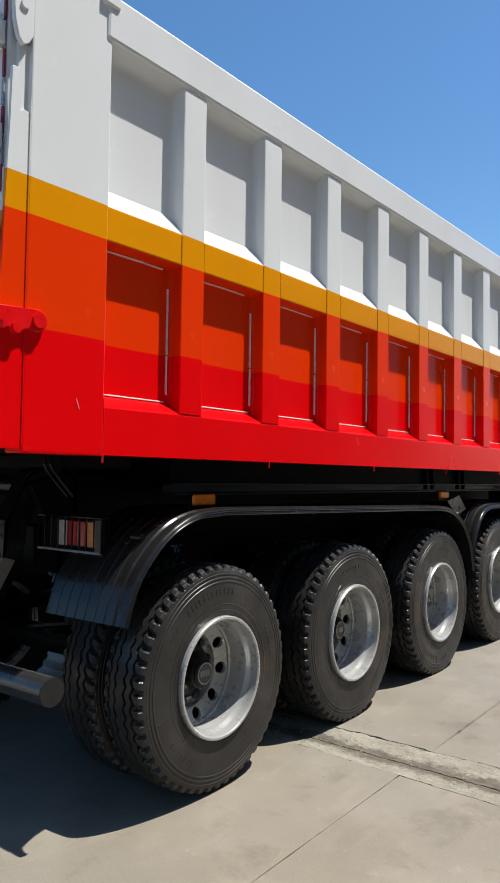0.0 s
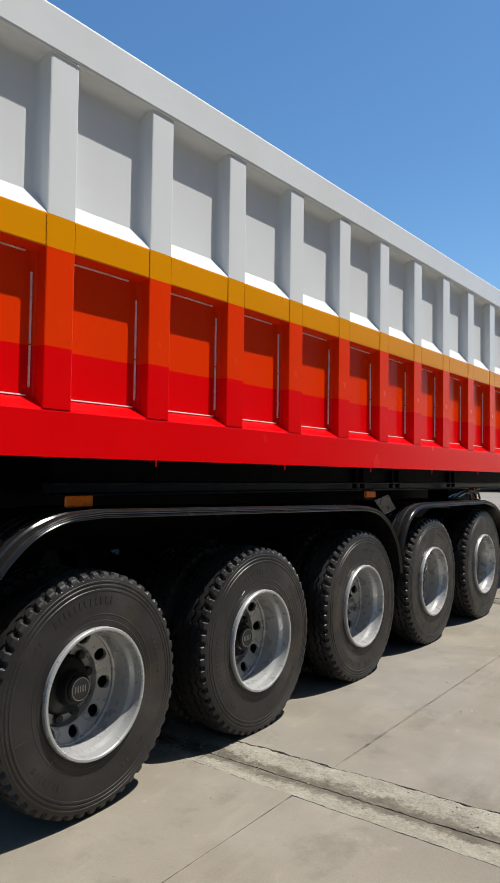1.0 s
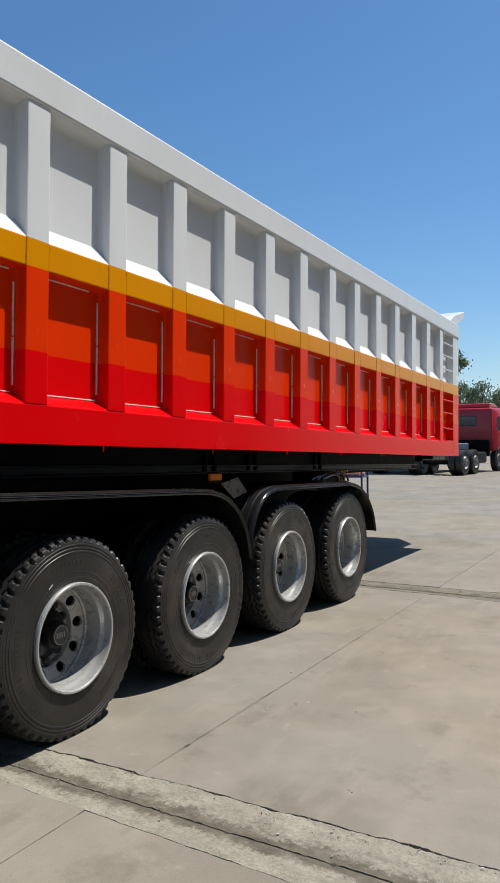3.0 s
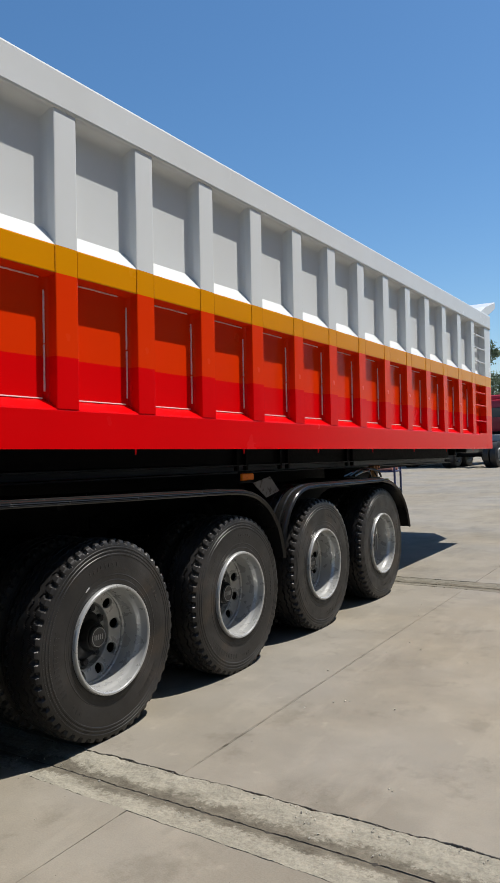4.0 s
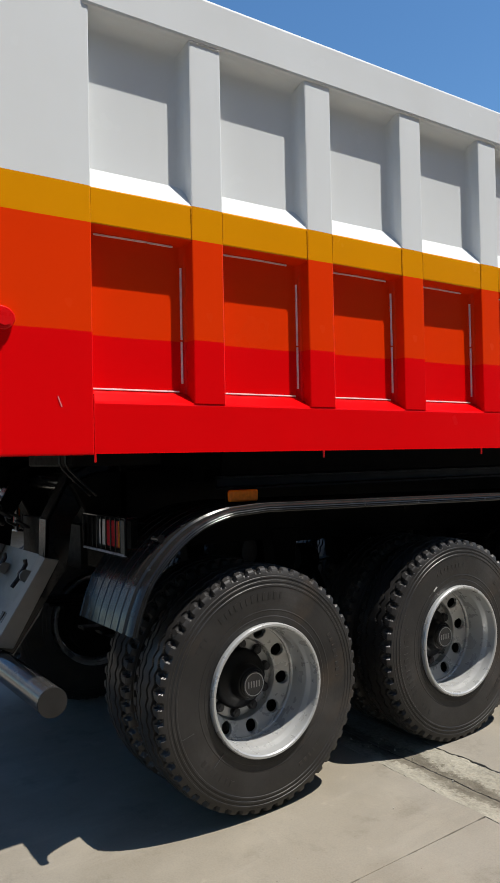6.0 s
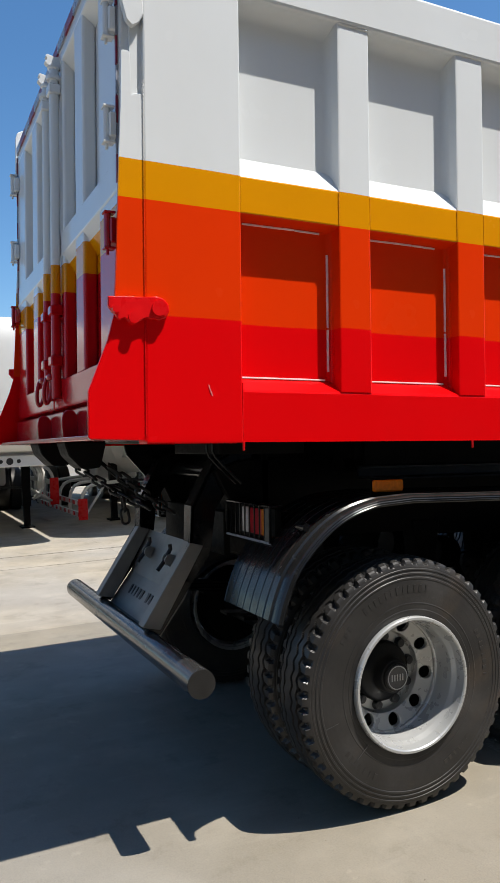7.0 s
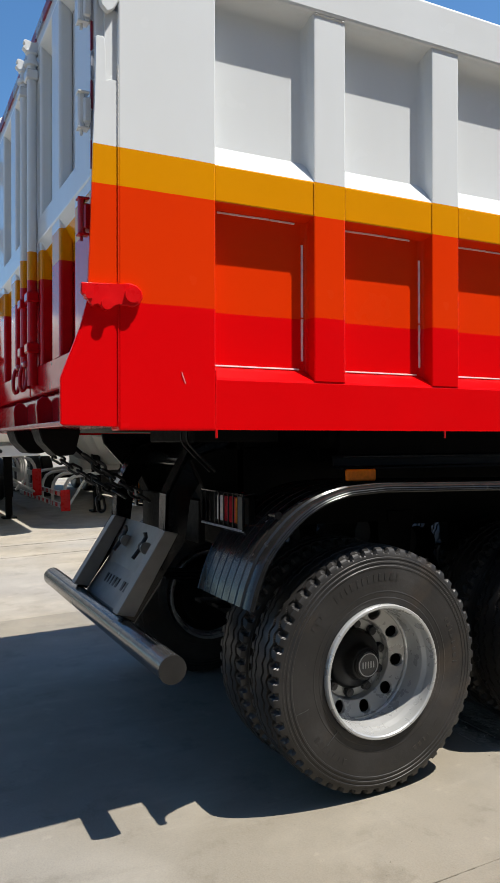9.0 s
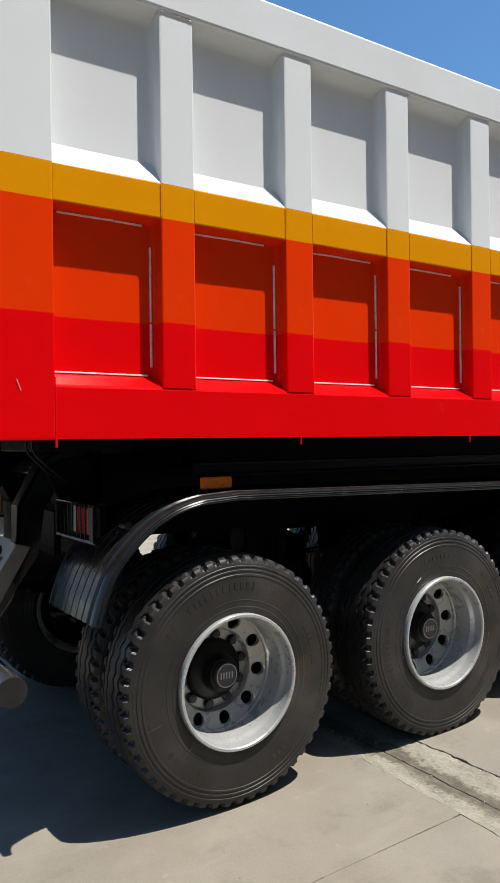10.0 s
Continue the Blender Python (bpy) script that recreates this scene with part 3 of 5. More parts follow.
def disc_mesh():
    """The dished wheel: lip, barrel and a disc with ten round hand holes."""
    bm = new_bm()
    seg = 64
    prof = [(0.2865, -0.014), (0.2860, 0.008), (0.282, 0.015), (0.273, 0.015), (0.2680, 0.010), (0.2670, -0.012), (0.2660, -0.030), (0.2645, -0.037), (0.2565, -0.054), (0.2550, -0.060), (0.2560, -0.148), (0.2555, -0.155), (0.2525, -0.159), (0.2480, -0.161), (0.2465, -0.167), (0.2500, -0.174)]
    revolve(bm, prof, seg)
    # sloping ring between two radii, each tenth pierced by a hole
    r0, r1, rh, hr = 0.250, 0.184, 0.2178, 0.0285

    def at(r, a):
        x = -0.174 - 0.026 * (max(0.0, r0 - r) / (r0 - r1)) ** 0.9
        return (x, r * math.cos(a), r * math.sin(a))
    for s in range(10):
        a0, a1 = s * math.tau / 10, (s + 1) * math.tau / 10
        am = (a0 + a1) / 2
        ring = [(r0, a) for a in rows(a0, a1, 9)] + [(r0 + (r1 - r0) * k / 4, a1) for k in range(1, 4)] + [(r1, a) for a in rows(a1, a0, 9)] + [(r1 + (r0 - r1) * k / 4, a0) for k in range(1, 4)]
        out, lip, hole, deep = [], [], [], []
        for r, a in ring:
            out.append(bm.verts.new(at(r, a)))
            dy, dr = (a - am) * rh, r - rh
            l = math.hypot(dy, dr)
            for grow, sink, row in ((1.10, 0.0, lip), (1.0, 0.003, hole), (1.0, 0.020, deep)):
                p = at(rh + dr / l * hr * grow, am + dy / l * hr * grow / rh)
                row.append(bm.verts.new((p[0] - sink, p[1], p[2])))
        m = len(ring)
        for i in range(m):
            j = (i + 1) % m
            for p, q in ((out, lip), (lip, hole), (hole, deep)):
                bm.faces.new((p[i], p[j], q[j], q[i]))
    revolve(bm, [(0.184, -0.200), (0.1815, -0.203), (0.1795, -0.231), (0.1755, -0.237), (0.13, -0.239), (0.06, -0.239)], seg)
    bmesh.ops.remove_doubles(bm, verts=bm.verts, dist=0.0004)
    ob = part("wheel", bm, M_RIM, smooth=24)
    me = ob.data
    bpy.data.objects.remove(ob)
    return me


def mesh_of(bm, name, mat, smooth=None):
    ob = part(name, bm, mat, smooth=smooth)
    me = ob.data
    bpy.data.objects.remove(ob)
    return me


ME_TYRE, ME_PLAIN, ME_WHEEL = tyre_mesh(), plain_tyre_mesh(), disc_mesh()
# the drum's wide flange is added to block light through the inner rim
ME_BACK = mesh_of(revolve(new_bm(), [(0.06, -0.30), (0.205, -0.30), (0.205, -0.55), (0.246, -0.552), (0.246, -0.572), (0.205, -0.575), (0.205, -0.62), (0.06, -0.62)], 40), "brake_drum", M_BLACKMATT, 35)
ME_RIM2 = mesh_of(revolve(new_bm(), [(0.282, -0.36), (0.262, -0.40), (0.25, -0.5), (0.262, -0.58), (0.272, -0.615), (0.288, -0.625), (0.288, -0.618), (0.26, -0.60), (0.24, -0.5), (0.25, -0.40)], 48, True), "inner_rim", M_RIM, 35)
ME_HUB = mesh_of(revolve(new_bm(), [(0.135, -0.2400), (0.135, -0.2180), (0.129, -0.2040), (0.116, -0.1950), (0.094, -0.1860), (0.082, -0.1780), (0.077, -0.1660), (0.075, -0.1300), (0.070, -0.1220), (0.064, -0.1200), (0.062, -0.1120), (0.056, -0.1100), (0.052, -0.1120), (0.0, -0.1120)], 32), "hub", M_HUB, 35)
ME_CAP = mesh_of(revolve(new_bm(), [(0.054, -0.1140), (0.054, -0.1030), (0.050, -0.1010), (0.048, -0.1040), (0.0, -0.1040)], 32), "hub_cap", M_CAP, 35)
ME_NUT = mesh_of(revolve(new_bm(), [(0.0240, -0.2400), (0.0240, -0.2350), (0.0200, -0.2335), (0.0200, -0.2170), (0.0170, -0.2140), (0.0110, -0.2135), (0.0105, -0.2105), (0.0, -0.2100)], 12), "wheel_nut", M_NUT, 40)
ME_RING = mesh_of(revolve(new_bm(), [(0.0510, -0.1025), (0.0475, -0.1025), (0.0475, -0.1005), (0.0510, -0.1005)], 32, True), "ring_mark", M_PALE)
bm = new_bm()
for k in range(5):
    y = -0.028 + 0.014 * k
    box(bm, -0.1045, -0.1028, y - 0.0026, y + 0.0026, -0.014, 0.014)
ME_MARK = mesh_of(bm, "cap_mark", M_PALE)
ME_SIDEMARK = []
for a0, cnt, r, h in ((68, 12, 0.403, 0.030), (128, 3, 0.405, 0.022), (-12, 8, 0.395, 0.020), (205, 7, 0.40, 0.024), (285, 6, 0.395, 0.018)):
    bm = new_bm()
    for k in range(cnt):
        a = radians(a0 + k * 4.2)
        w = random.uniform(0.003, 0.010)
        m = Matrix.Rotation(a, 4, "X")
        pts = [m @ Vector((x, y, z)) for x in (-0.006, 0.0007) for y, z in ((r - h / 2, -w), (r + h / 2, -w), (r + h / 2, w), (r - h / 2, w))]
        v = [bm.verts.new(p) for p in pts]
        for q in ((4, 5, 6, 7), (0, 1, 5, 4), (1, 2, 6, 5), (2, 3, 7, 6), (3, 0, 4, 7)):
            bm.faces.new([v[i] for i in q])
    ME_SIDEMARK.append(mesh_of(bm, "sidewall_lettering", M_RUBBER))


def child(name, me, parent, m=Matrix(), label=""):
    ob = new(name, me)
    ob.parent = parent
    ob.matrix_basis = m
    if label:
        ob["label"] = label
    return ob


def dual_wheel(parent, m, spin, plain=False):
    """Two tyres on two dished rims. The outer face looks along +x at x=0."""
    w = child("wheel", ME_WHEEL, parent, m @ Matrix.Rotation(spin, 4, "X") @ Matrix.Translation((-0.012, 0, 0)), "silver-painted steel disc wheel")
    child("tyre", ME_PLAIN if plain else ME_TYRE, w, Matrix.Rotation(spin * 3, 4, "X"), "black rubber tyre with zigzag tread")
    child("tyre", ME_PLAIN if plain else ME_TYRE, w, Matrix.Translation((-0.302, 0, 0)) @ Matrix.Rotation(0.5 + spin, 4, "X"), "black rubber tyre with zigzag tread")
    child("inner_rim", ME_RIM2, w)
    if plain:
        return w
    for me in ME_SIDEMARK:
        tagged(child("sidewall_lettering", me, w), kind="stuff")
    child("brake_drum", ME_BACK, w)
    child("hub", ME_HUB, w, label="black hub inside the dished wheel")
    child("hub_cap", ME_CAP, w)
    child("ring_mark", ME_RING, w)
    child("cap_mark", ME_MARK, w, Matrix.Rotation(-spin, 4, "X"))
    for k in range(10):
        child("wheel_nut", ME_NUT, w, Matrix.Rotation(k * math.tau / 10, 4, "X") @ Matrix.Translation((0, 0.1530, 0)))
    return w

# ---- the dump trailer ----
trailer = thing("dump_trailer", "parked five-axle dump semi-trailer with white, yellow, orange and red body", "trailer", m=TRAILER)
PITCH, RIBS, RIBW, DEPTH = 0.6, 15, 0.147, 0.07
Y_REAR, Y_BAY, Y_FRONT = -0.206, 0.168, 9.95
Z_FLOOR, Z_RAIL, Z_TOP = 1.578, 3.25, 3.445
WIDTH = 2.5
AXLES = [0.955 + 1.246 * k for k in range(5)]


def axle_z(y):
    sag = (0.003, -0.014, -0.020, -0.015, -0.016)[AXLES.index(y)]
    return 0.550 + sag + 0.0296 * (y - 0.955)


# pressed near side: sill, lower panel, band, upper panel
SHELL = [(0, Z_FLOOR), (0, 1.765), (-0.004, 1.775), (-DEPTH, 1.823), (-DEPTH, 2.421), (-0.004, 2.433), (0, Z_YELLOW + 0.004), (0, 2.570), (-0.004, 2.580), (-DEPTH, 2.668), *[(-DEPTH + 0.05 * (1 - math.cos(a)), 3.20 + 0.05 * math.sin(a)) for a in rows(0, 1.5, 10)], (0, 3.252), (0, 3.30), (-0.12, 3.30), (-0.12, Z_FLOOR)]
bm = new_bm()
prism(bm, SHELL, "y", Y_BAY, 9.33)
part("side_wall", bm, M_BODY, trailer, "pressed steel side with recessed bays", smooth=14)
bm = new_bm()
prism(bm, [(-WIDTH - x, z) for x, z in SHELL], "y", Y_BAY, Y_FRONT - 0.05)
part("side_wall", bm, M_BODY, trailer, "pressed steel side with recessed bays")
def rib_outline(back):
    """Half a rib in plan: a rounded nose, a straight flank and a fillet where it meets the panel."""
    half = [(0.0020, 0.0045), (0.0, 0.0)] + [(back + 0.028 * (1 - math.sin(a)), -0.028 * (1 - math.cos(a))) for a in rows(0, 1.45, 9)] + [(back - 0.01, -0.026)]
    return half + [(x, RIBW - y) for x, y in reversed(half)]


bm = new_bm()
prism(bm, rib_outline(-DEPTH), "z", 1.775, 3.25)
ME_RIB = mesh_of(bm, "rib", M_BODY, 14)
for k in range(1, RIBS + 1):
    child("rib", ME_RIB, trailer, Matrix.Translation((0, PITCH * k, 0)))
    child("rib", ME_RIB, trailer, Matrix.Translation((-WIDTH, PITCH * k + RIBW, 0)) @ Matrix.Rotation(math.pi, 4, "Z"))
for x0, x1 in ((-0.14, 0.012), (-WIDTH - 0.012, -WIDTH + 0.14)):
    bm = new_bm()
    box(bm, x0, x1, Y_BAY - 0.03, Y_FRONT, Z_RAIL, Z_TOP, 0.014, 2)
    part("top_rail", bm, M_BODY, trailer)
for x0, x1 in ((-0.1, 0.0035), (-WIDTH - 0.0035, -WIDTH + 0.1)):
    bm = new_bm()
    box(bm, x0, x1, Y_REAR, Y_BAY, Z_FLOOR - 0.004, Z_TOP + 0.02, 0.006, 2)
    part("corner_post", bm, M_BODY, trailer)
bm = new_bm()
box(bm, -0.12, 0.022, Y_BAY - 0.06, Y_BAY + 0.03, 3.385, Z_TOP + 0.012, 0.006)
part("rail_end_bracket", bm, M_BODY, trailer, "small white bracket at the rail's end")

# front end: post, ladder recess and rungs
bm = new_bm()
box(bm, -0.1, 0.0, 9.66, Y_FRONT, Z_FLOOR, Z_TOP - 0.002, 0.006)
box(bm, -0.1, 0.0, 9.33, 9.66, Z_FLOOR, 1.79)
box(bm, -0.1, 0.0, 9.33, 9.66, Z_YELLOW, 2.575)
box(bm, -0.1, -0.085, 9.33, 9.66, 1.79, 3.25)
part("front_post", bm, M_BODY, trailer)
for z in (1.95, 2.16, 2.33, 2.75, 2.93, 3.10):
    bm = new_bm()
    tube(bm, [(-0.012, 9.15, z), (-0.012, 9.66, z)], 0.011, 8)
    part("ladder_rung", bm, M_BODY, trailer)
bm = new_bm()
box(bm, -WIDTH + 0.02, -0.02, Y_FRONT - 0.08, Y_FRONT - 0.003, Z_FLOOR, Z_TOP - 0.003, 0.008)
part("front_wall", bm, M_BODY, trailer)
bm = new_bm()
prism(bm, [(9.5, Z_TOP - 0.01), (9.93, Z_TOP - 0.01), (10.40, 3.62), (10.42, 3.73), (9.9, 3.58)], "x", -WIDTH + 0.03, -0.03, 0.01)
part("front_spill_guard", bm, M_BODY, trailer, "white sloping guard over the front edge")

# floor, its cross beams and the long floor beams
bm = new_bm()
box(bm, -WIDTH + 0.1, -0.1, Y_REAR + 0.03, Y_FRONT - 0.06, Z_FLOOR + 0.012, Z_FLOOR + 0.06)
part("floor_plate", bm, M_BLACKMATT, trailer)
for k in range(16):
    bm = new_bm()
    box(bm, -WIDTH + 0.45, -0.45, 0.95 + 0.58 * k, 1.01 + 0.58 * k, 1.50, Z_FLOOR + 0.012)
    part("cross_beam", bm, M_BLACKMATT, trailer)
for x in (-0.62, -1.78):
    bm = new_bm()
    box(bm, x - 0.1, x, 1.0, 9.85, 1.43, 1.51, 0.004)
    part("floor_beam", bm, M_BLACKMATT, trailer)

# sealant lines in the lower bays, one piece a bay edge
for k in range(RIBS + 1):
    y0 = Y_BAY if k == 0 else PITCH * k + RIBW
    y1 = PITCH * (k + 1) if k < RIBS else 9.31
    gap = random.uniform(0.40, 0.62)
    xs = -DEPTH + 0.004
    for (ya, za), (yb, zb) in (((y0 + 0.035, 2.417), (y0 + (y1 - y0) * gap, 2.418)), ((y0 + (y1 - y0) * gap + 0.005, 2.417), (y1 - random.uniform(0.03, 0.09), 2.416)),
                               ((y0 + 0.008, 1.826), (y1 - 0.035, 1.826)),
                               ((y1 - 0.019, random.uniform(2.33, 2.38)), (y1 - 0.019, 2.34 - 0.5 * gap)), ((y1 - 0.019, 2.332 - 0.5 * gap), (y1 - 0.019, 1.86))):
        bm = new_bm()
        n = 7
        tube(bm, [(xs + random.uniform(-0.001, 0.001), ya + (yb - ya) * i / (n - 1), za + (zb - za) * i / (n - 1)) for i in range(n)], 0.0054 if ya == yb else 0.0042, 5)
        part("sealant_bead", bm, M_CAULK, trailer)

# weld beads on the corner seam and on the ribs' yellow seams
def weld(path_a, path_b, r, n, name="weld_bead", mat=None):
    bm = new_bm()
    a, b = Vector(path_a), Vector(path_b)
    rings = []
    d = (b - a).normalized()
    u = d.orthogonal().normalized()
    w = d.cross(u)
    for i in range(n):
        rr = r * (0.35 + 0.95 * abs(math.sin(i * 1.9)) ** 2 + random.uniform(-0.1, 0.25))
        p = a.lerp(b, i / (n - 1)) + w * random.uniform(-1, 1) * r * 0.12
        rings.append([bm.verts.new(p + (u * math.cos(k * math.tau / 6) + w * math.sin(k * math.tau / 6)) * rr) for k in range(6)])
    for p, q in zip(rings, rings[1:]):
        for k in range(6):
            bm.faces.new((p[k], p[(k + 1) % 6], q[(k + 1) % 6], q[k]))
    part(name, bm, mat or M_BEAD, trailer, smooth=60)


weld((0.003, Y_REAR - 0.002, 1.60), (0.003, Y_REAR - 0.002, 2.86), 0.0026, 190)
weld((0.001, Y_BAY + 0.001, 1.60), (0.001, Y_BAY + 0.001, 1.80), 0.003, 20)
for k in range(1, RIBS + 1):
    weld((0.001, PITCH * k - 0.001, Z_YELLOW), (0.001, PITCH * k - 0.001, 2.572), 0.003, 16)
    weld((0.001, PITCH * k + RIBW + 0.001, Z_YELLOW), (0.001, PITCH * k + RIBW + 0.001, 2.572), 0.0018, 16)
weld((0.004, PITCH, 3.248), (0.004, PITCH + RIBW, 3.246), 0.003, 16, mat=M_CAULKW)
for k in range(9):
    bm = new_bm()
    y = 0.172 + 1.1 * k
    tube(bm, [(-0.004, y, 1.582), (-0.003, y, 1.562), (-0.005, y + 0.001, 1.547)], 0.0045, 7)
    part("drain_pin", bm, M_RED, trailer)
bm = new_bm()
tube(bm, [(0.004, 0.045, 1.748), (0.006, 0.036, 1.770), (0.005, 0.030, 1.788)], 0.0012, 5)
part("paint_run", bm, M_CAULK, trailer)

# rear corner: guard plates, hook plate and latch
GUARD = [(-0.204, 1.586), (-0.405, 1.592), (-0.411, 1.60), (-0.411, 1.754), (-0.342, 1.932), (-0.315, 2.02), (-0.305, 2.3), (-0.294, 2.62), (-0.288, 2.76), (-0.286, 2.945), (-0.281, 2.953), (-0.258, 2.953), (-0.253, 2.946), (-0.252, 2.785), (-0.246, 2.802), (-0.236, 2.808), (-0.212, 2.808), (-0.204, 2.80)]
for x0, x1 in ((-0.012, 0.001), (-WIDTH - 0.001, -WIDTH + 0.012)):
    bm = new_bm()
    prism(bm, GUARD, "x", x0, x1, 0.002)
    part("rear_guard_plate", bm, M_BODY, trailer)
    bm = new_bm()
    prism(bm, [(-0.204, 3.09), (-0.222, 3.055), (-0.245, 3.04), (-0.268, 3.06), (-0.285, 3.12), (-0.295, 3.25), (-0.295, 3.58), (-0.283, 3.62), (-0.25, 3.64), (-0.204, 3.64)], "x", x0 - 0.004, x1 + 0.006, 0.004)
    part("hinge_plate", bm, M_BODY, trailer, "white rounded hinge plate of the tailgate")
    bm = new_bm()
    xm = (x0 + x1) / 2
    tube(bm, [(xm - 0.02, -0.245, 3.19), (xm + 0.02, -0.245, 3.19)], 0.018, 14)
    part("hinge_pin", bm, M_BODY, trailer)
    bm = new_bm()
    box(bm, xm - 0.06, xm - 0.012, -0.25, -0.2, 2.76, 3.06)
    part("gate_edge_post", bm, M_GATE, trailer)
for side_x, s in ((0.0, 1), (-WIDTH, -1)):
    bm = new_bm()
    prism(bm, [(-0.345, 2.082), (-0.212, 2.086), (-0.172, 2.093), (-0.145, 2.086), (-0.127, 2.068), (-0.123, 2.045), (-0.134, 2.022), (-0.160, 2.009), (-0.185, 2.014), (-0.210, 2.022), (-0.226, 2.006), (-0.242, 1.996), (-0.262, 1.992), (-0.278, 2.002), (-0.285, 2.022), (-0.294, 2.006), (-0.306, 2.000), (-0.316, 2.012), (-0.322, 2.034), (-0.345, 2.045)], "x", side_x + s * 0.004, side_x + s * 0.024, 0.004)
    latch = part("latch_arm", bm, M_RED, trailer, "glossy red cast latch arm with pins")
    for y, z, r in ((-0.164, 2.050, 0.027), (-0.2555, 2.012, 0.020), (-0.318, 2.040, 0.015)):
        bm = new_bm()
        tube(bm, [(side_x, y, z), (side_x + s * 0.034, y, z)], r, 16)
        part("latch_pin", bm, M_RED, latch)

# tailgate: two doors with posts, beams and recessed panels
gate = part("tailgate", box(new_bm(), -WIDTH + 0.03, -0.03, -0.225, -0.205, 1.74, 3.5, 0.003), M_GATE, trailer, "double tailgate seen edge-on, white over yellow over red")
for x0, x1 in ((-0.33, -0.035), (-0.76, -0.60), (-1.225, -1.01), (-1.49, -1.275), (-1.90, -1.74), (-WIDTH + 0.035, -WIDTH + 0.33)):
    part("gate_post", box(new_bm(), x0, x1, -0.285, -0.225, 1.76, 3.49, 0.014, 3), M_GATE, gate)
for z0, z1, d, drop in ((3.38, 3.5, 0.287, 0.03), (2.46, 2.62, 0.289, 0.085), (1.74, 1.92, 0.292, 0.0)):
    for x0, x1 in ((-1.235, -0.033), (-WIDTH + 0.033, -1.265)):
        part("gate_beam", prism(new_bm(), [(-0.225, z0 - drop), (-d + 0.006, z0 + 0.014), (-d, z0 + 0.022), (-d, z1 - 0.03), (-0.225, z1)], "x", x0, x1, 0.003), M_GATE, gate)
for x in (-1.08, -1.28):
    bm = new_bm()
    tube(bm, [(x, -0.312, 1.80), (x, -0.312, 3.33)], 0.023, 16)
    rod = part("lock_rod", bm, M_GATE, gate, "vertical locking rod", smooth=50)
    for z in (3.275, 2.22, 1.98):
        bm = new_bm()
        box(bm, x - 0.045, x + 0.032, -0.342, -0.285, z - 0.024, z + 0.024, 0.006)
        part("rod_guide", bm, M_GATE, rod)
    # cast claw at the rod's head: collar, neck and three upturned fingers
    bm = new_bm()
    revolve_pts = [(0.0, 3.32), (0.036, 3.32), (0.038, 3.327), (0.036, 3.339), (0.024, 3.343), (0.022, 3.371), (0.030, 3.377), (0.030, 3.387), (0.0, 3.389)]
    rings = [[bm.verts.new((x + r * math.cos(k * math.tau / 16), -0.312 + r * math.sin(k * math.tau / 16), z)) for k in range(16)] for r, z in revolve_pts[1:-1]]
    for p, q in zip(rings, rings[1:]):
        for k in range(16):
            bm.faces.new((p[k], p[(k + 1) % 16], q[(k + 1) % 16], q[k]))
    bm.faces.new(rings[0][::-1])
    bm.faces.new(rings[-1])
    part("lock_head", bm, M_GATE, rod, smooth=40)
    bm = new_bm()
    prism(bm, [(y, z - 0.075) for y, z in ((-0.280, 3.455), (-0.290, 3.470), (-0.278, 3.484), (-0.268, 3.482), (-0.268, 3.506), (-0.290, 3.512), (-0.306, 3.500), (-0.322, 3.510), (-0.346, 3.514), (-0.354, 3.500), (-0.340, 3.494), (-0.344, 3.484), (-0.358, 3.476), (-0.346, 3.462), (-0.330, 3.455))], "x", x - 0.016, x + 0.016, 0.003)
    part("lock_claw", bm, M_GATE, rod)
    bm = new_bm()
    ring = [(x - 0.075, -0.340 + 0.018 * math.cos(a), 1.845 + 0.062 * math.sin(a) + 0.02 * math.cos(a)) for a in rows(0, math.tau * 15 / 16, 16)]
    tube(bm, ring, 0.0095, 8, closed=True)
    box(bm, x - 0.085, x - 0.01, -0.350, -0.322, 1.89, 1.918, 0.005)
    part("lock_lever", bm, M_SILL, rod, "curved red locking lever", smooth=50)
for xh, s, heights in ((-0.03, 1, (3.08, 2.705, 2.33)), (-WIDTH + 0.03, -1, (3.255, 2.825, 2.41))):
    for z in heights:
        bm = new_bm()
        box(bm, xh - s * 0.045 - 0.035, xh - s * 0.045 + 0.035, -0.318, -0.285, z - 0.045, z + 0.045, 0.006)
        tube(bm, [(xh - s * 0.035, -0.322, z - 0.06), (xh - s * 0.035, -0.322, z + 0.06)], 0.013, 10)
        hinge = part("door_hinge", bm, M_SILL if z < 2.42 else M_GATE, gate)
        bm = new_bm()
        for dz in (-0.066, 0.060):
            box(bm, xh - s * 0.035 - 0.020, xh - s * 0.035 + 0.020, -0.338, -0.296, z + dz, z + dz + 0.008, 0.002)
        tube(bm, [(xh - s * 0.035, -0.322, z - 0.085), (xh - s * 0.035, -0.322, z - 0.060)], 0.006, 8)
        part("hinge_ear", bm, M_SILL if z < 2.42 else M_GATE, hinge)
for k in range(14):
    bm = new_bm()
    x = -0.05 - k * 0.171
    box(bm, x - 0.165, x, -0.296, -0.287, 3.452, 3.498)
    part("reflective_tape", bm, M_TAPERED if k % 2 == 0 else M_TAPEPALE, gate)
for k in range(9):
    for x in (-0.052, -WIDTH + 0.044):
        bm = new_bm()
        z = 2.5 + k * 0.105
        box(bm, x, x + 0.012, -0.2935, -0.2865, z, z + 0.10)
        part("reflective_tape", bm, M_TAPERED if k % 2 == 0 else M_TAPEPALE, gate)
bm = new_bm()
box(bm, -WIDTH + 0.012, -0.012, -0.40, -0.16, 1.588, 1.606, 0.003)
part("rear_sill_plate", bm, M_SILL, trailer, "red plate along the rear sill")
bm = new_bm()
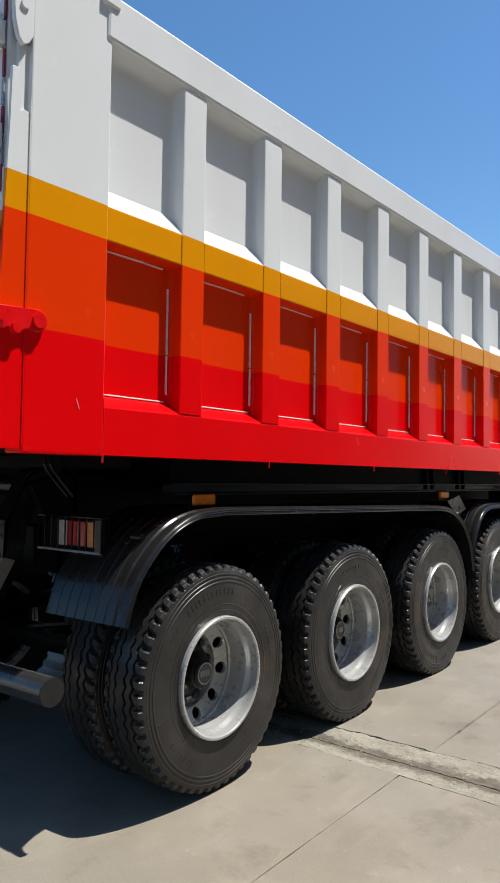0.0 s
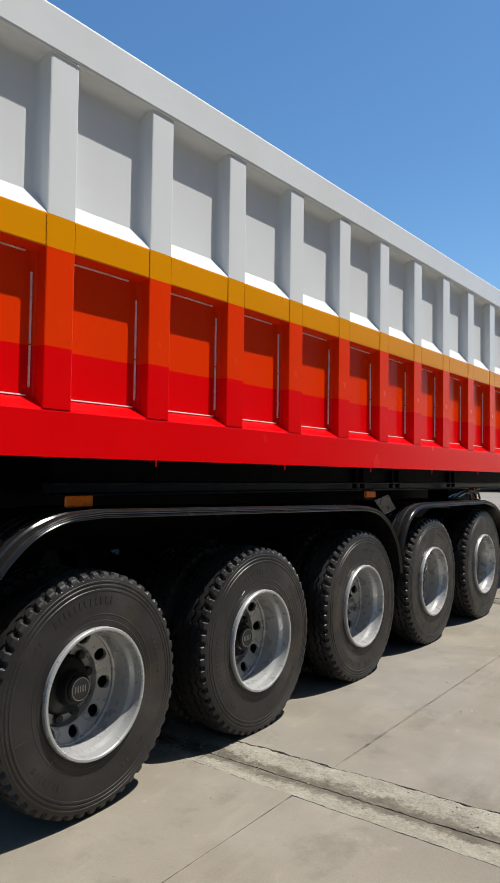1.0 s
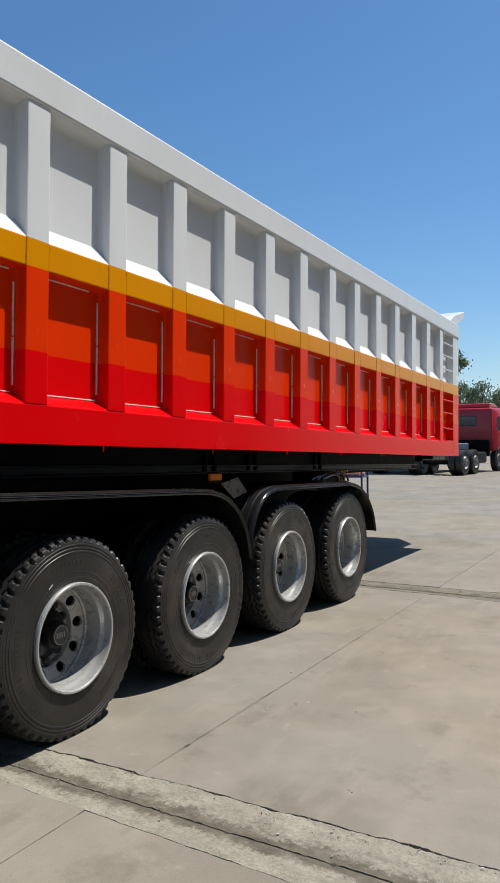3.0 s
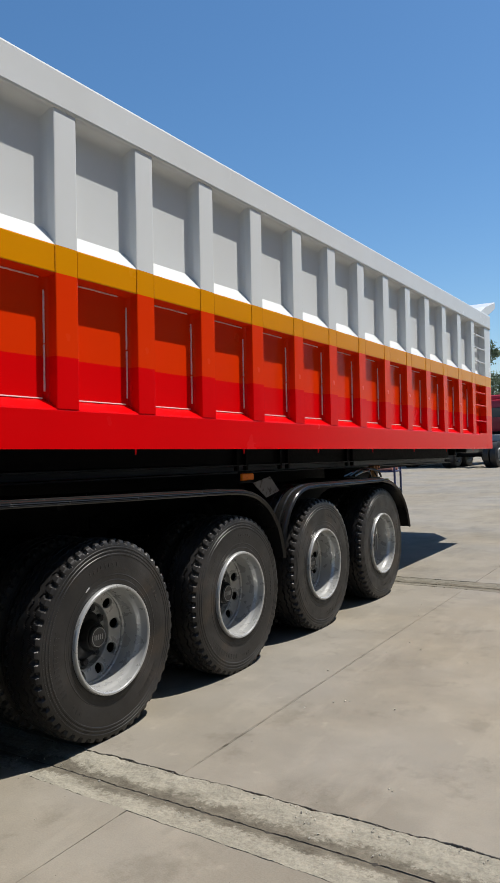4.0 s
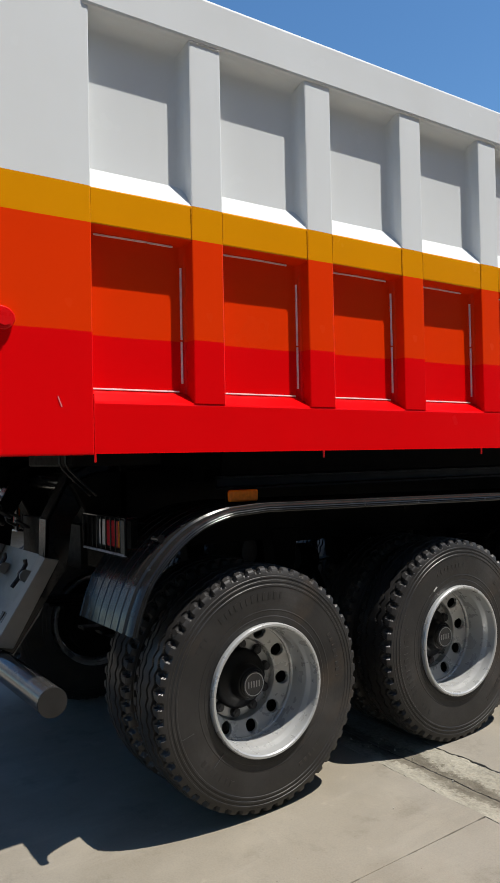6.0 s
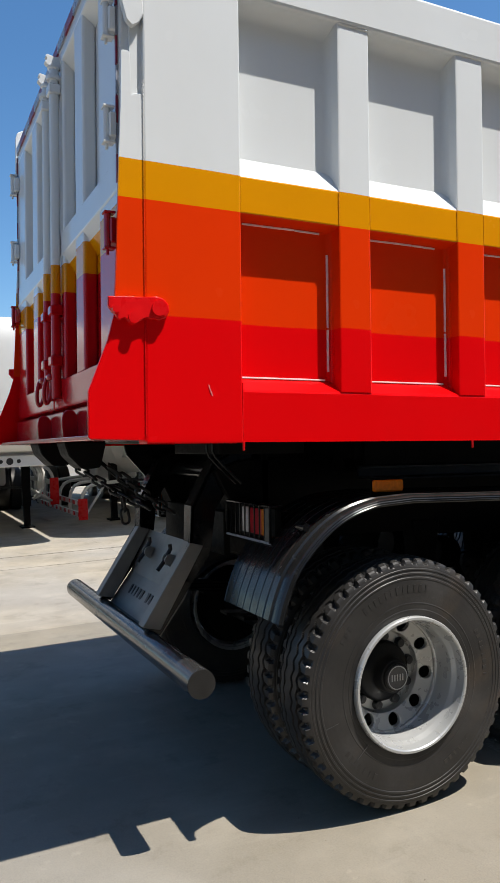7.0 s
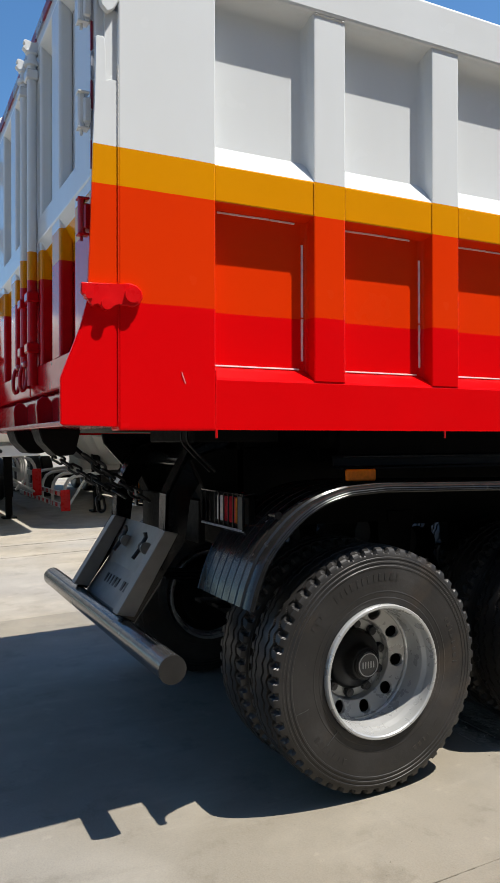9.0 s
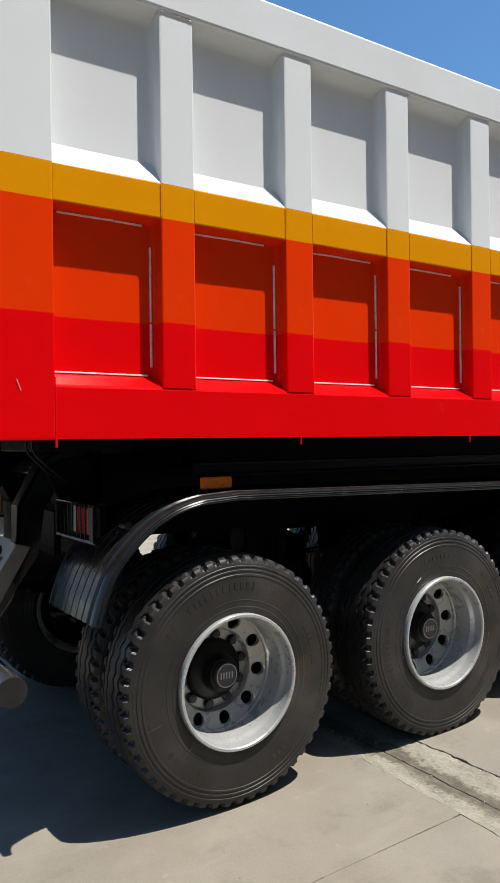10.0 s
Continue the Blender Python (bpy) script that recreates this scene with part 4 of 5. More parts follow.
box(bm, -WIDTH + 0.02, -0.02, -0.30, -0.18, 1.606, 1.735, 0.006)
part("rear_sill_beam", bm, M_SILL, trailer)
for x in (-0.70, -1.31):
    bm = new_bm()
    prism(bm, [(-0.295, 1.61), (-0.36, 1.61), (-0.366, 1.68), (-0.36, 1.71), (-0.342, 1.728), (-0.315, 1.724), (-0.295, 1.70)], "x", x - 0.012, x + 0.012, 0.003)
    part("sill_lug", bm, M_SILL, trailer)

# rear underframe: hinge boxes, arms, plate, bumper, chains
for x0, x1 in ((-1.52, -1.27), (-0.80, -0.62)):
    bm = new_bm()
    prism(bm, [(-0.37, 1.588), (-0.35, 1.53), (-0.295, 1.475), (-0.25, 1.474), (-0.215, 1.48), (-0.19, 1.588)], "x", x0, x1, 0.006)
    part("hinge_box", bm, M_BLACKMATT, trailer)
for x, sx in ((-0.75, -1), (-1.65, 1)):
    arm = part("underrun_arm", prism(new_bm(), [(0.50, 1.56), (0.36, 1.50), (0.245, 1.28), (0.235, 1.11), (0.0, 0.745), (0.085, 0.70), (0.34, 1.06), (0.36, 1.26), (0.46, 1.42), (0.60, 1.56)], "x", x, x + sx * 0.018, 0.003), M_BLACK, trailer, "black bent steel arm of the underrun bar")
    bm = new_bm()
    prism(bm, [(0.235, 1.115), (0.300, 1.098), (0.085, 0.725), (0.0, 0.745)], "x", x + 0.005, x + sx * 0.07, 0.003)
    part("arm_flange", bm, M_GREYPLATE, arm, "grey-black flange of the arm")
    bm = new_bm()
    prism(bm, [(0.50, 1.56), (0.36, 1.505), (0.24, 1.285), (0.235, 1.115), (0.25, 1.115), (0.256, 1.28), (0.37, 1.49), (0.50, 1.545)], "x", x, x + sx * 0.09, 0.002)
    part("arm_flange", bm, M_BLACK, arm)
PL_T, PL_B = Vector((0, 0.305, 1.095)), Vector((0, 0.080, 0.695))
bm = new_bm()
PL_M = PL_T.lerp(PL_B, 0.55) + Vector((0, 0.022, -0.012))
prism(bm, [(PL_T.y, PL_T.z), (PL_T.y + 0.012, PL_T.z - 0.006), (PL_M.y + 0.012, PL_M.z - 0.006), (PL_B.y + 0.012, PL_B.z - 0.006), (PL_B.y, PL_B.z), (PL_M.y, PL_M.z)], "x", -1.63, -0.77)
plate = part("bumper_plate", bm, M_GREYPLATE, trailer, "dark grey sloping steel plate with two hooks")
slope = (PL_B - PL_T).normalized()
outw = Vector((0, -slope.z, slope.y)).normalized() * -1
if outw.y > 0:
    outw = -outw
for x in (-1.40, -1.06):
    c = PL_T + slope * 0.12
    for side2 in (-1, 1):
        bm = new_bm()
        a = c + Vector((x + side2 * 0.022, 0, 0))
        vs = []
        for t in (-0.006, 0.006):
            ring = []
            for k in range(9):
                ang = math.pi * k / 8
                ring.append(a + Vector((t, 0, 0)) + slope * (0.03 * math.cos(ang)) + outw * (0.01 + 0.032 * math.sin(ang)))
            ring += [a + Vector((t, 0, 0)) - slope * 0.03 - outw * 0.002, a + Vector((t, 0, 0)) + slope * 0.03 - outw * 0.002]
            vs.append([bm.verts.new(p) for p in ring])
        bm.faces.new(vs[0])
        bm.faces.new(vs[1][::-1])
        m = len(vs[0])
        for k in range(m):
            bm.faces.new((vs[0][k], vs[0][(k + 1) % m], vs[1][(k + 1) % m], vs[1][k]))
        hook = part("clevis", bm, M_GREYPLATE, plate)
    bm = new_bm()
    p = c + Vector((x, 0, 0)) + outw * 0.03
    tube(bm, [p + slope * 0.075 + outw * 0.01, p + slope * 0.02, p - slope * 0.05, p - slope * 0.07 + outw * 0.015], 0.011, 8)
    part("hook_pin", bm, M_DARKMETAL, hook)
for k in range(11):
    if k == 5:
        continue
    bm = new_bm()
    p = PL_M.lerp(PL_B, 0.42) + Vector((-1.45 + k * 0.050, 0, 0)) + outw * 0.002
    h, w = 0.026, random.choice((0.007, 0.012, 0.015))
    v = [bm.verts.new(p + Vector((sx * w, 0, 0)) + slope * sz * h + outw * so) for so in (-0.003, 0.002) for sx, sz in ((-1, -1), (1, -1), (1, 1), (-1, 1))]
    for q in ((0, 1, 2, 3), (4, 7, 6, 5), (0, 4, 5, 1), (1, 5, 6, 2), (2, 6, 7, 3), (3, 7, 4, 0)):
        bm.faces.new([v[i] for i in q])
    part("lettering_bar", bm, M_DARKMETAL, plate)
bm = new_bm()
tube(bm, [(-0.1, 0.03, 0.668), (-0.104, 0.03, 0.668), (-2.3, 0.03, 0.668)], 0.056, 32)
part("bumper_tube", bm, M_TUBE, trailer, "glossy black round underrun tube", smooth=40)
bm = new_bm()
tube(bm, [(-0.094, 0.03, 0.668), (-0.101, 0.03, 0.668)], 0.0555, 32)
part("tube_cap", bm, M_TUBECAP, trailer, "scuffed dark end cap", smooth=40)
bm = new_bm()
tube(bm, [(-0.8, 0.49, 1.44), (-1.6, 0.49, 1.44)], 0.05, 20)
part("hinge_shaft", bm, M_BLACK, trailer, smooth=40)
for x in (-2.2,):
    bm = new_bm()
    tube(bm, [(x, 0.10, 1.58), (x, 0.10, 1.54), (x, 0.36, 1.31), (x + 0.02, 0.50, 1.22)], 0.013, 8)
    part("stay_rod", bm, M_BLACKMATT, trailer)
bm = new_bm()
prism(bm, [(0.19, 1.58), (0.205, 1.52), (0.335, 1.375), (0.62, 1.375), (0.62, 1.58)], "x", -1.72, -1.70, 0.003)
part("hinge_bracket", bm, M_BLACK, trailer)
for x, y0 in ((-0.375, 0.172), (-0.36, 0.192)):
    bm = new_bm()
    tube(bm, [(x, y0, 1.575), (x, y0, 1.545), (x, y0 + 0.012, 1.52), (x - 0.01, y0 + 0.07, 1.465), (x - 0.02, y0 + 0.14, 1.405)], 0.006, 6)
    part("hose", bm, M_BLACK, trailer)


def chain(a, b, sag, n, tail=0):
    """A hanging chain of oval links, each turned against the last."""
    root = None
    a, b = Vector(a), Vector(b)
    pts = [a.lerp(b, i / n) - Vector((0, 0, sag * 4 * (i / n) * (1 - i / n))) for i in range(n + 1)]
    pts += [b - Vector((0.01, -0.01, 0.05 * (k + 1))) for k in range(tail)]
    for i, (p, q) in enumerate(zip(pts, pts[1:])):
        d = (q - p)
        l = d.length * 0.64
        d.normalize()
        u = d.cross(Vector((1, 0, 0))).normalized() if i % 2 else Vector((1, 0, 0))
        u = (u - d * u.dot(d)).normalized()
        c = (p + q) / 2
        w = 0.020
        loop = [c + d * (l - w) * (1 if math.cos(t) > 0 else -1) + d * w * math.cos(t) + u * w * math.sin(t) for t in [k * math.tau / 12 + 0.01 for k in range(12)]]
        bm = new_bm()
        tube(bm, loop, 0.0075, 6, closed=True)
        part("chain_link", bm, M_CHAIN, trailer, smooth=60)


chain((-1.45, -0.174, 1.485), (-0.93, 0.09, 1.27), 0.008, 9, 0)
chain((-0.72, -0.150, 1.475), (-0.80, 0.17, 1.255), 0.010, 7, 0)
chain((-1.08, 0.005, 1.315), (-1.075, 0.02, 1.195), 0.0, 2, 0)

# tail lamps in wire guards
for x0, x1 in ((-0.745, -0.29), (-2.21, -1.755)):
    lamp = part("tail_lamp", box(new_bm(), x0 + 0.01, x1 - 0.01, 0.455, 0.485, 1.158, 1.297, 0.006), M_BLACKMATT, trailer, "black tail lamp box behind guard bars")
    for a, b, mat, nm in ((0.27, 0.40, M_CLEARLENS, "clear_lens"), (0.42, 0.555, M_REDLENS, "red_lens"), (0.56, 0.695, M_REDLENS, "red_lens"), (0.71, 0.87, M_ORANGELENS, "amber_lens")):
        part(nm, box(new_bm(), x0 + (x1 - x0) * a, x0 + (x1 - x0) * b, 0.445, 0.456, 1.17, 1.287, 0.004), mat, lamp)
    for k in range(10):
        x = x0 + (x1 - x0) * k / 9
        bm = new_bm()
        tube(bm, [(x, 0.475, 1.148), (x, 0.422, 1.152), (x, 0.422, 1.304), (x, 0.475, 1.308)], 0.0042 if k not in (0, 9) else 0.007, 6)
        part("guard_bar", bm, M_BLACK, lamp)
    for z, mat in ((1.15, M_TAPEPALE), (1.307, M_BLACK)):
        bm = new_bm()
        tube(bm, [(x0, 0.422, z), (x1, 0.422, z)], 0.006, 6)
        part("guard_bar", bm, mat, lamp)
    part("end_plate", box(new_bm(), x0 + (x1 - x0) * 0.925, x1 + 0.004, 0.414, 0.418, 1.156, 1.298, 0.001), M_CHASSIS, lamp, "dull grey end plate of the lamp guard")
    part("lamp_bracket", box(new_bm(), x0 + 0.06, x1 - 0.12, 0.48, 0.70, 1.19, 1.27), M_BLACKMATT, lamp)

# fenders: ribbed plastic, rolled outer lip
CROSS = [(-0.001, -0.030), (0.004, -0.026), (0.0, -0.022), (0.004, -0.018), (0.0, -0.013), (0.003, -0.009), (-0.003, -0.004), (-0.012, 0.0), (-0.034, 0.0), (-0.042, -0.007), (-0.060, -0.007), (-0.068, 0.001), (-0.108, 0.001), (-0.114, -0.005), (-0.122, -0.005), (-0.128, -0.001)]
while CROSS[-1][0] > -0.47:
    x = CROSS[-1][0]
    CROSS += [(x - 0.052, -0.001), (x - 0.055, 0.0014), (x - 0.060, 0.0014), (x - 0.063, -0.001)]


def smooth_path(pts, k=5):
    out = []
    P = [Vector(p) for p in pts]
    P = [P[0] * 2 - P[1]] + P + [P[-1] * 2 - P[-2]]
    for i in range(1, len(P) - 2):
        m = 1 if (P[i + 1] - P[i]).length > 1.2 else k
        for j in range(m):
            t = j / m
            a, b, c, d = P[i - 1:i + 3]
            if m == 1 or (c - b).length * 6 < (d - c).length or (c - b).length * 6 < (b - a).length:
                out.append(b.lerp(c, t))
            else:
                out.append(0.5 * ((2 * b) + (c - a) * t + (2 * a - 5 * b + 4 * c - d) * t * t + (3 * b - a - 3 * c + d) * t ** 3))
    return out + [P[-2]]


def fender(path, x0, s):
    pts = smooth_path(path)
    bm = new_bm()
    loops = []
    for i, p in enumerate(pts):
        d = (pts[min(i + 1, len(pts) - 1)] - pts[max(i - 1, 0)]).normalized()
        nrm = Vector((-d.y, d.x))
        top = [bm.verts.new((x0 + s * x, p.x + nrm.x * h, p.y + nrm.y * h)) for x, h in CROSS]
        low = [bm.verts.new((x0 + s * min(x, -0.006), p.x + nrm.x * min(h - 0.006, -0.016), p.y + nrm.y * min(h - 0.006, -0.016))) for x, h in reversed(CROSS)]
        loops.append(top + low)
    n = len(loops[0])
    for a, b in zip(loops, loops[1:]):
        for k in range(n):
            bm.faces.new((a[k], a[(k + 1) % n], b[(k + 1) % n], b[k]))
    bm.faces.new(loops[0])
    bm.faces.new(loops[-1][::-1])
    return part("fender", bm, M_FENDER, trailer, "ribbed black plastic fender over the wheels", smooth=28)


REARF = [(0.298, 0.885), (0.328, 0.98), (0.385, 1.095), (0.505, 1.222), (0.635, 1.302), (0.785, 1.343), (0.95, 1.353), (3.30, 1.315), (3.46, 1.305), (3.64, 1.265), (3.80, 1.18), (3.93, 1.04), (3.985, 0.92), (4.02, 0.79)]
FRONTF = [(3.98, 0.86), (4.01, 1.0), (4.09, 1.14), (4.22, 1.25), (4.40, 1.298), (4.55, 1.305), (5.75, 1.302), (5.95, 1.295), (6.18, 1.25), (6.38, 1.14), (6.53, 0.98), (6.61, 0.79)]
for path in (REARF, FRONTF):
    fender(path, 0.0, 1)
    fender(path[5:] if path is REARF else path, -WIDTH, -1)
for y in (0.62, 2.0, 3.4, 4.6, 5.7):
    for s, x0 in ((1, 0.0), (-1, -WIDTH)):
        bm = new_bm()
        z = 1.22 if y < 1 else 1.285
        tube(bm, [(x0 - s * 0.2, y, z), (x0 - s * 0.8, y, z)], 0.024, 12)
        part("fender_stay", bm, M_BLACKMATT, trailer)
bm = new_bm()
tube(bm, [(-0.16, 0.49, 1.232), (-0.10, 0.49, 1.232)], 0.017, 14)
part("stay_pipe", bm, M_BLACK, trailer)
for y in (0.905, 3.68):
    lamp = part("side_marker", box(new_bm(), -0.125, -0.10, y - 0.08, y + 0.07, 1.362 if y < 1 else 1.36, 1.413 if y < 1 else 1.408, 0.006), M_AMBER, trailer, "amber side marker on the fender")
    part("marker_base", box(new_bm(), -0.135, -0.125, y - 0.084, y + 0.074, 1.34, 1.42, 0.002), M_BLACKMATT, lamp)
bm = new_bm()
prism(bm, [(3.785, 1.335), (4.02, 1.376), (4.16, 1.264), (3.965, 1.222)], "x", -0.135, -0.130)
part("fender_gusset", bm, M_GUSSET, trailer, "grey steel gusset between the fenders")

# chassis
bm = new_bm()
box(bm, -1.78, -0.72, 0.60, 0.63, 1.0, 1.56)
part("rear_cross_member", bm, M_BLACKMATT, trailer)
# black panel added to hide lit ground and keep the space behind the arms dark
part("dark_backing", box(new_bm(), -1.63, -0.79, 0.56, 0.59, 1.02, 1.54, 0.004), M_BLACKMATT, trailer)
part("arm_brace", box(new_bm(), -1.63, -0.77, 0.415, 0.45, 1.04, 1.25, 0.004), M_BLACKMATT, trailer)
# black box added under the floor to block a bright gap
part("gap_blocker", box(new_bm(), -0.86, -0.30, 0.20, 0.60, 1.53, 1.588, 0.006), M_BLACKMATT, trailer)
bm = new_bm()
box(bm, -0.45, -0.43, 1.0, 9.3, 1.47, Z_FLOOR + 0.012)
part("subframe_web", bm, M_BLACKMATT, trailer)
bm = new_bm()
prism(bm, [(-0.50, 1.40), (-0.40, 1.40), (-0.40, 1.408), (-0.486, 1.412), (-0.486, 1.452), (-0.40, 1.456), (-0.40, 1.464), (-0.50, 1.464)], "y", 1.0, 9.3, 0.001)
part("subframe_channel", bm, M_CHASSIS, trailer, "dull black steel channel under the floor")
for k in (4, 5, 7):
    for dy in (0.0, 0.13):
        bm = new_bm()
        box(bm, -0.432, -0.40, 1.35 + 0.66 * k + dy, 1.38 + 0.66 * k + dy, 1.42, Z_FLOOR + 0.008, 0.003)
        part("web_stiffener", bm, M_BLACKMATT, trailer)
for x in (-0.72, -1.64):
    bm = new_bm()
    prism(bm, [(0.35, 1.45), (0.5, 1.16), (0.75, 1.11), (1.5, 1.11), (1.6, 1.078), (3.0, 1.078), (3.2, 1.02), (6.6, 1.02), (7.0, 0.96), (7.4, 1.36), (9.75, 1.38), (9.75, 1.50), (0.5, 1.50)], "x", x - 0.14, x, 0.006)
    part("chassis_beam", bm, M_BLACKMATT, trailer)
for y in (0.7, 1.58, 2.82, 4.07, 5.31, 6.4, 7.6, 8.8):
    bm = new_bm()
    box(bm, -1.66, -0.84, y - 0.05, y + 0.05, 1.26 if y < 6.5 else 1.38, 1.46)
    part("cross_member", bm, M_BLACKMATT, trailer)
for x in (-0.82, -1.68):
    bm = new_bm()
    box(bm, x - 0.08, x + 0.08, 7.22, 7.38, 0.72, 1.30, 0.005)
    leg = part("landing_leg", bm, M_BLACKMATT, trailer, "black landing leg")
    part("leg_tube", box(new_bm(), x - 0.06, x + 0.06, 7.24, 7.36, 0.25, 0.74, 0.004), M_DARKMETAL, leg)
    part("leg_foot", box(new_bm(), x - 0.14, x + 0.14, 7.14, 7.46, 0.204, 0.245, 0.008), M_DARKMETAL, leg)
part("leg_cross_shaft", tube(new_bm(), [(-0.86, 7.3, 1.05), (-1.64, 7.3, 1.05)], 0.025, 8), M_BLACKMATT, trailer)
for y in AXLES:
    bm = new_bm()
    tube(bm, [(-0.5, y, axle_z(y)), (-2.0, y, axle_z(y))], 0.075, 16)
    part("axle", bm, M_BLACKMATT, trailer)
    for x in (-0.76, -1.74):
        bm = new_bm()
        for k in range(4):
            l = 0.55 - 0.09 * k
            pts = [(y - l, axle_z(y) + 0.16 + 0.05 * (l / 0.55) ** 2 - 0.018 * k), (y, axle_z(y) + 0.10 - 0.018 * k + 0.06), (y + l, axle_z(y) + 0.16 + 0.05 * (l / 0.55) ** 2 - 0.018 * k), (y + l, axle_z(y) + 0.174 + 0.05 * (l / 0.55) ** 2 - 0.018 * k), (y, axle_z(y) + 0.114 - 0.018 * k + 0.06), (y - l, axle_z(y) + 0.174 + 0.05 * (l / 0.55) ** 2 - 0.018 * k)]
            prism(bm, pts, "x", x - 0.04, x + 0.04)
        part("leaf_spring", bm, M_BLACKMATT, trailer)
        bm = new_bm()
        prism(bm, [(y + 0.53, 1.16), (y + 0.71, 1.16), (y + 0.66, axle_z(y) + 0.16), (y + 0.58, axle_z(y) + 0.16)], "x", x - 0.05, x + 0.05, 0.004)
        part("spring_hanger", bm, M_BLACKMATT, trailer)
for y in AXLES[1:]:
    for x in (-1.02, -1.48):
        bm = new_bm()
        tube(bm, [(x, y - 0.34, axle_z(y) + 0.36), (x, y - 0.20, axle_z(y) + 0.34)], 0.088, 18)
        tube(bm, [(x, y - 0.28, axle_z(y) + 0.351), (x, y - 0.265, axle_z(y) + 0.349)], 0.10, 18)
        tube(bm, [(x, y - 0.20, axle_z(y) + 0.34), (x, y - 0.05, axle_z(y) + 0.05)], 0.022, 8)
        part("brake_chamber", bm, M_BLACKMATT, trailer)
for k, (y, z) in enumerate(((6.05, 1.345), (6.18, 1.36), (6.30, 1.345))):
    bm = new_bm()
    tube(bm, [(-0.25, y - 0.5, 1.325), (-0.26, y - 0.3, z + 0.012), (-0.30, y, z + 0.03), (-0.28, y + 0.18, z + 0.01), (-0.3, y + 0.28, z - 0.05)], 0.011, 7)
    part("hose", bm, M_BLACK, trailer)
for y in (6.36, 6.44, 6.50):
    bm = new_bm()
    tube(bm, [(-0.32, y, 1.29), (-0.32, y, 1.40)], 0.018, 8)
    tube(bm, [(-0.34, y, 1.40), (-0.28, y, 1.40)], 0.012, 8)
    part("pipe_fitting", bm, M_BRASS, trailer)
part("valve_box", box(new_bm(), -0.52, -0.30, 5.70, 6.24, 1.288, 1.398, 0.006), M_BLACKMATT, trailer)
part("fitting_bracket", box(new_bm(), -0.5, -0.3, 6.3, 6.56, 1.27, 1.295), M_BLACKMATT, trailer)

for k, y in enumerate(AXLES):
    w = dual_wheel(trailer, Matrix.Translation((-0.02, y, axle_z(y))), (0.19, 1.684, 2.55, 3.65, 4.75)[k])
    dual_wheel(trailer, Matrix.Translation((-WIDTH + 0.02, y, axle_z(y))) @ Matrix.Rotation(math.pi, 4, "Z"), 0.9 + 1.7 * k)
for ang, r0, r1 in ((196, 0.38, 0.44), (224, 0.31, 0.385)):
    bm = new_bm()
    box(bm, 0.0, 0.0025, r0, r1, -0.0008, 0.0008)
    child("scratch", mesh_of(bm, "scratch", M_CAP), trailer, Matrix.Translation((-0.0342, AXLES[0], axle_z(AXLES[0]))) @ Matrix.Rotation(radians(ang), 4, "X"))
bm = new_bm()
box(bm, 0.0, 0.0034, -0.0030, 0.0030, 0, 0.032)
child("tyre_mark", mesh_of(bm, "tyre_mark", M_PALE), trailer, Matrix.Translation((-0.0356, 2.008, 0.850)) @ Matrix.Rotation(-0.9, 4, "X"))


# hidden slab added ahead of the body to cast the notch in its ground shadow
bm = new_bm()
prism(bm, [(-0.30, 9.7), (-0.30, 10.34), (-0.66, 10.85), (-1.78, 10.85), (-2.15, 10.34), (-2.15, 9.7)], "z", 1.53, 1.66, 0.01)
part("shadow_caster", bm, M_CHASSIS, trailer, "unseen dark slab added ahead of the body to cast a shadow")

# ---- white tank trailers beyond the rear ----
def superellipse(a, b, n, seg=56):
    pts = []
    for k in range(seg):
        t = k * math.tau / seg
        c, s = math.cos(t), math.sin(t)
        pts.append((a * math.copysign(abs(c) ** (2 / n), c), b * math.copysign(abs(s) ** (2 / n), s)))
    return pts


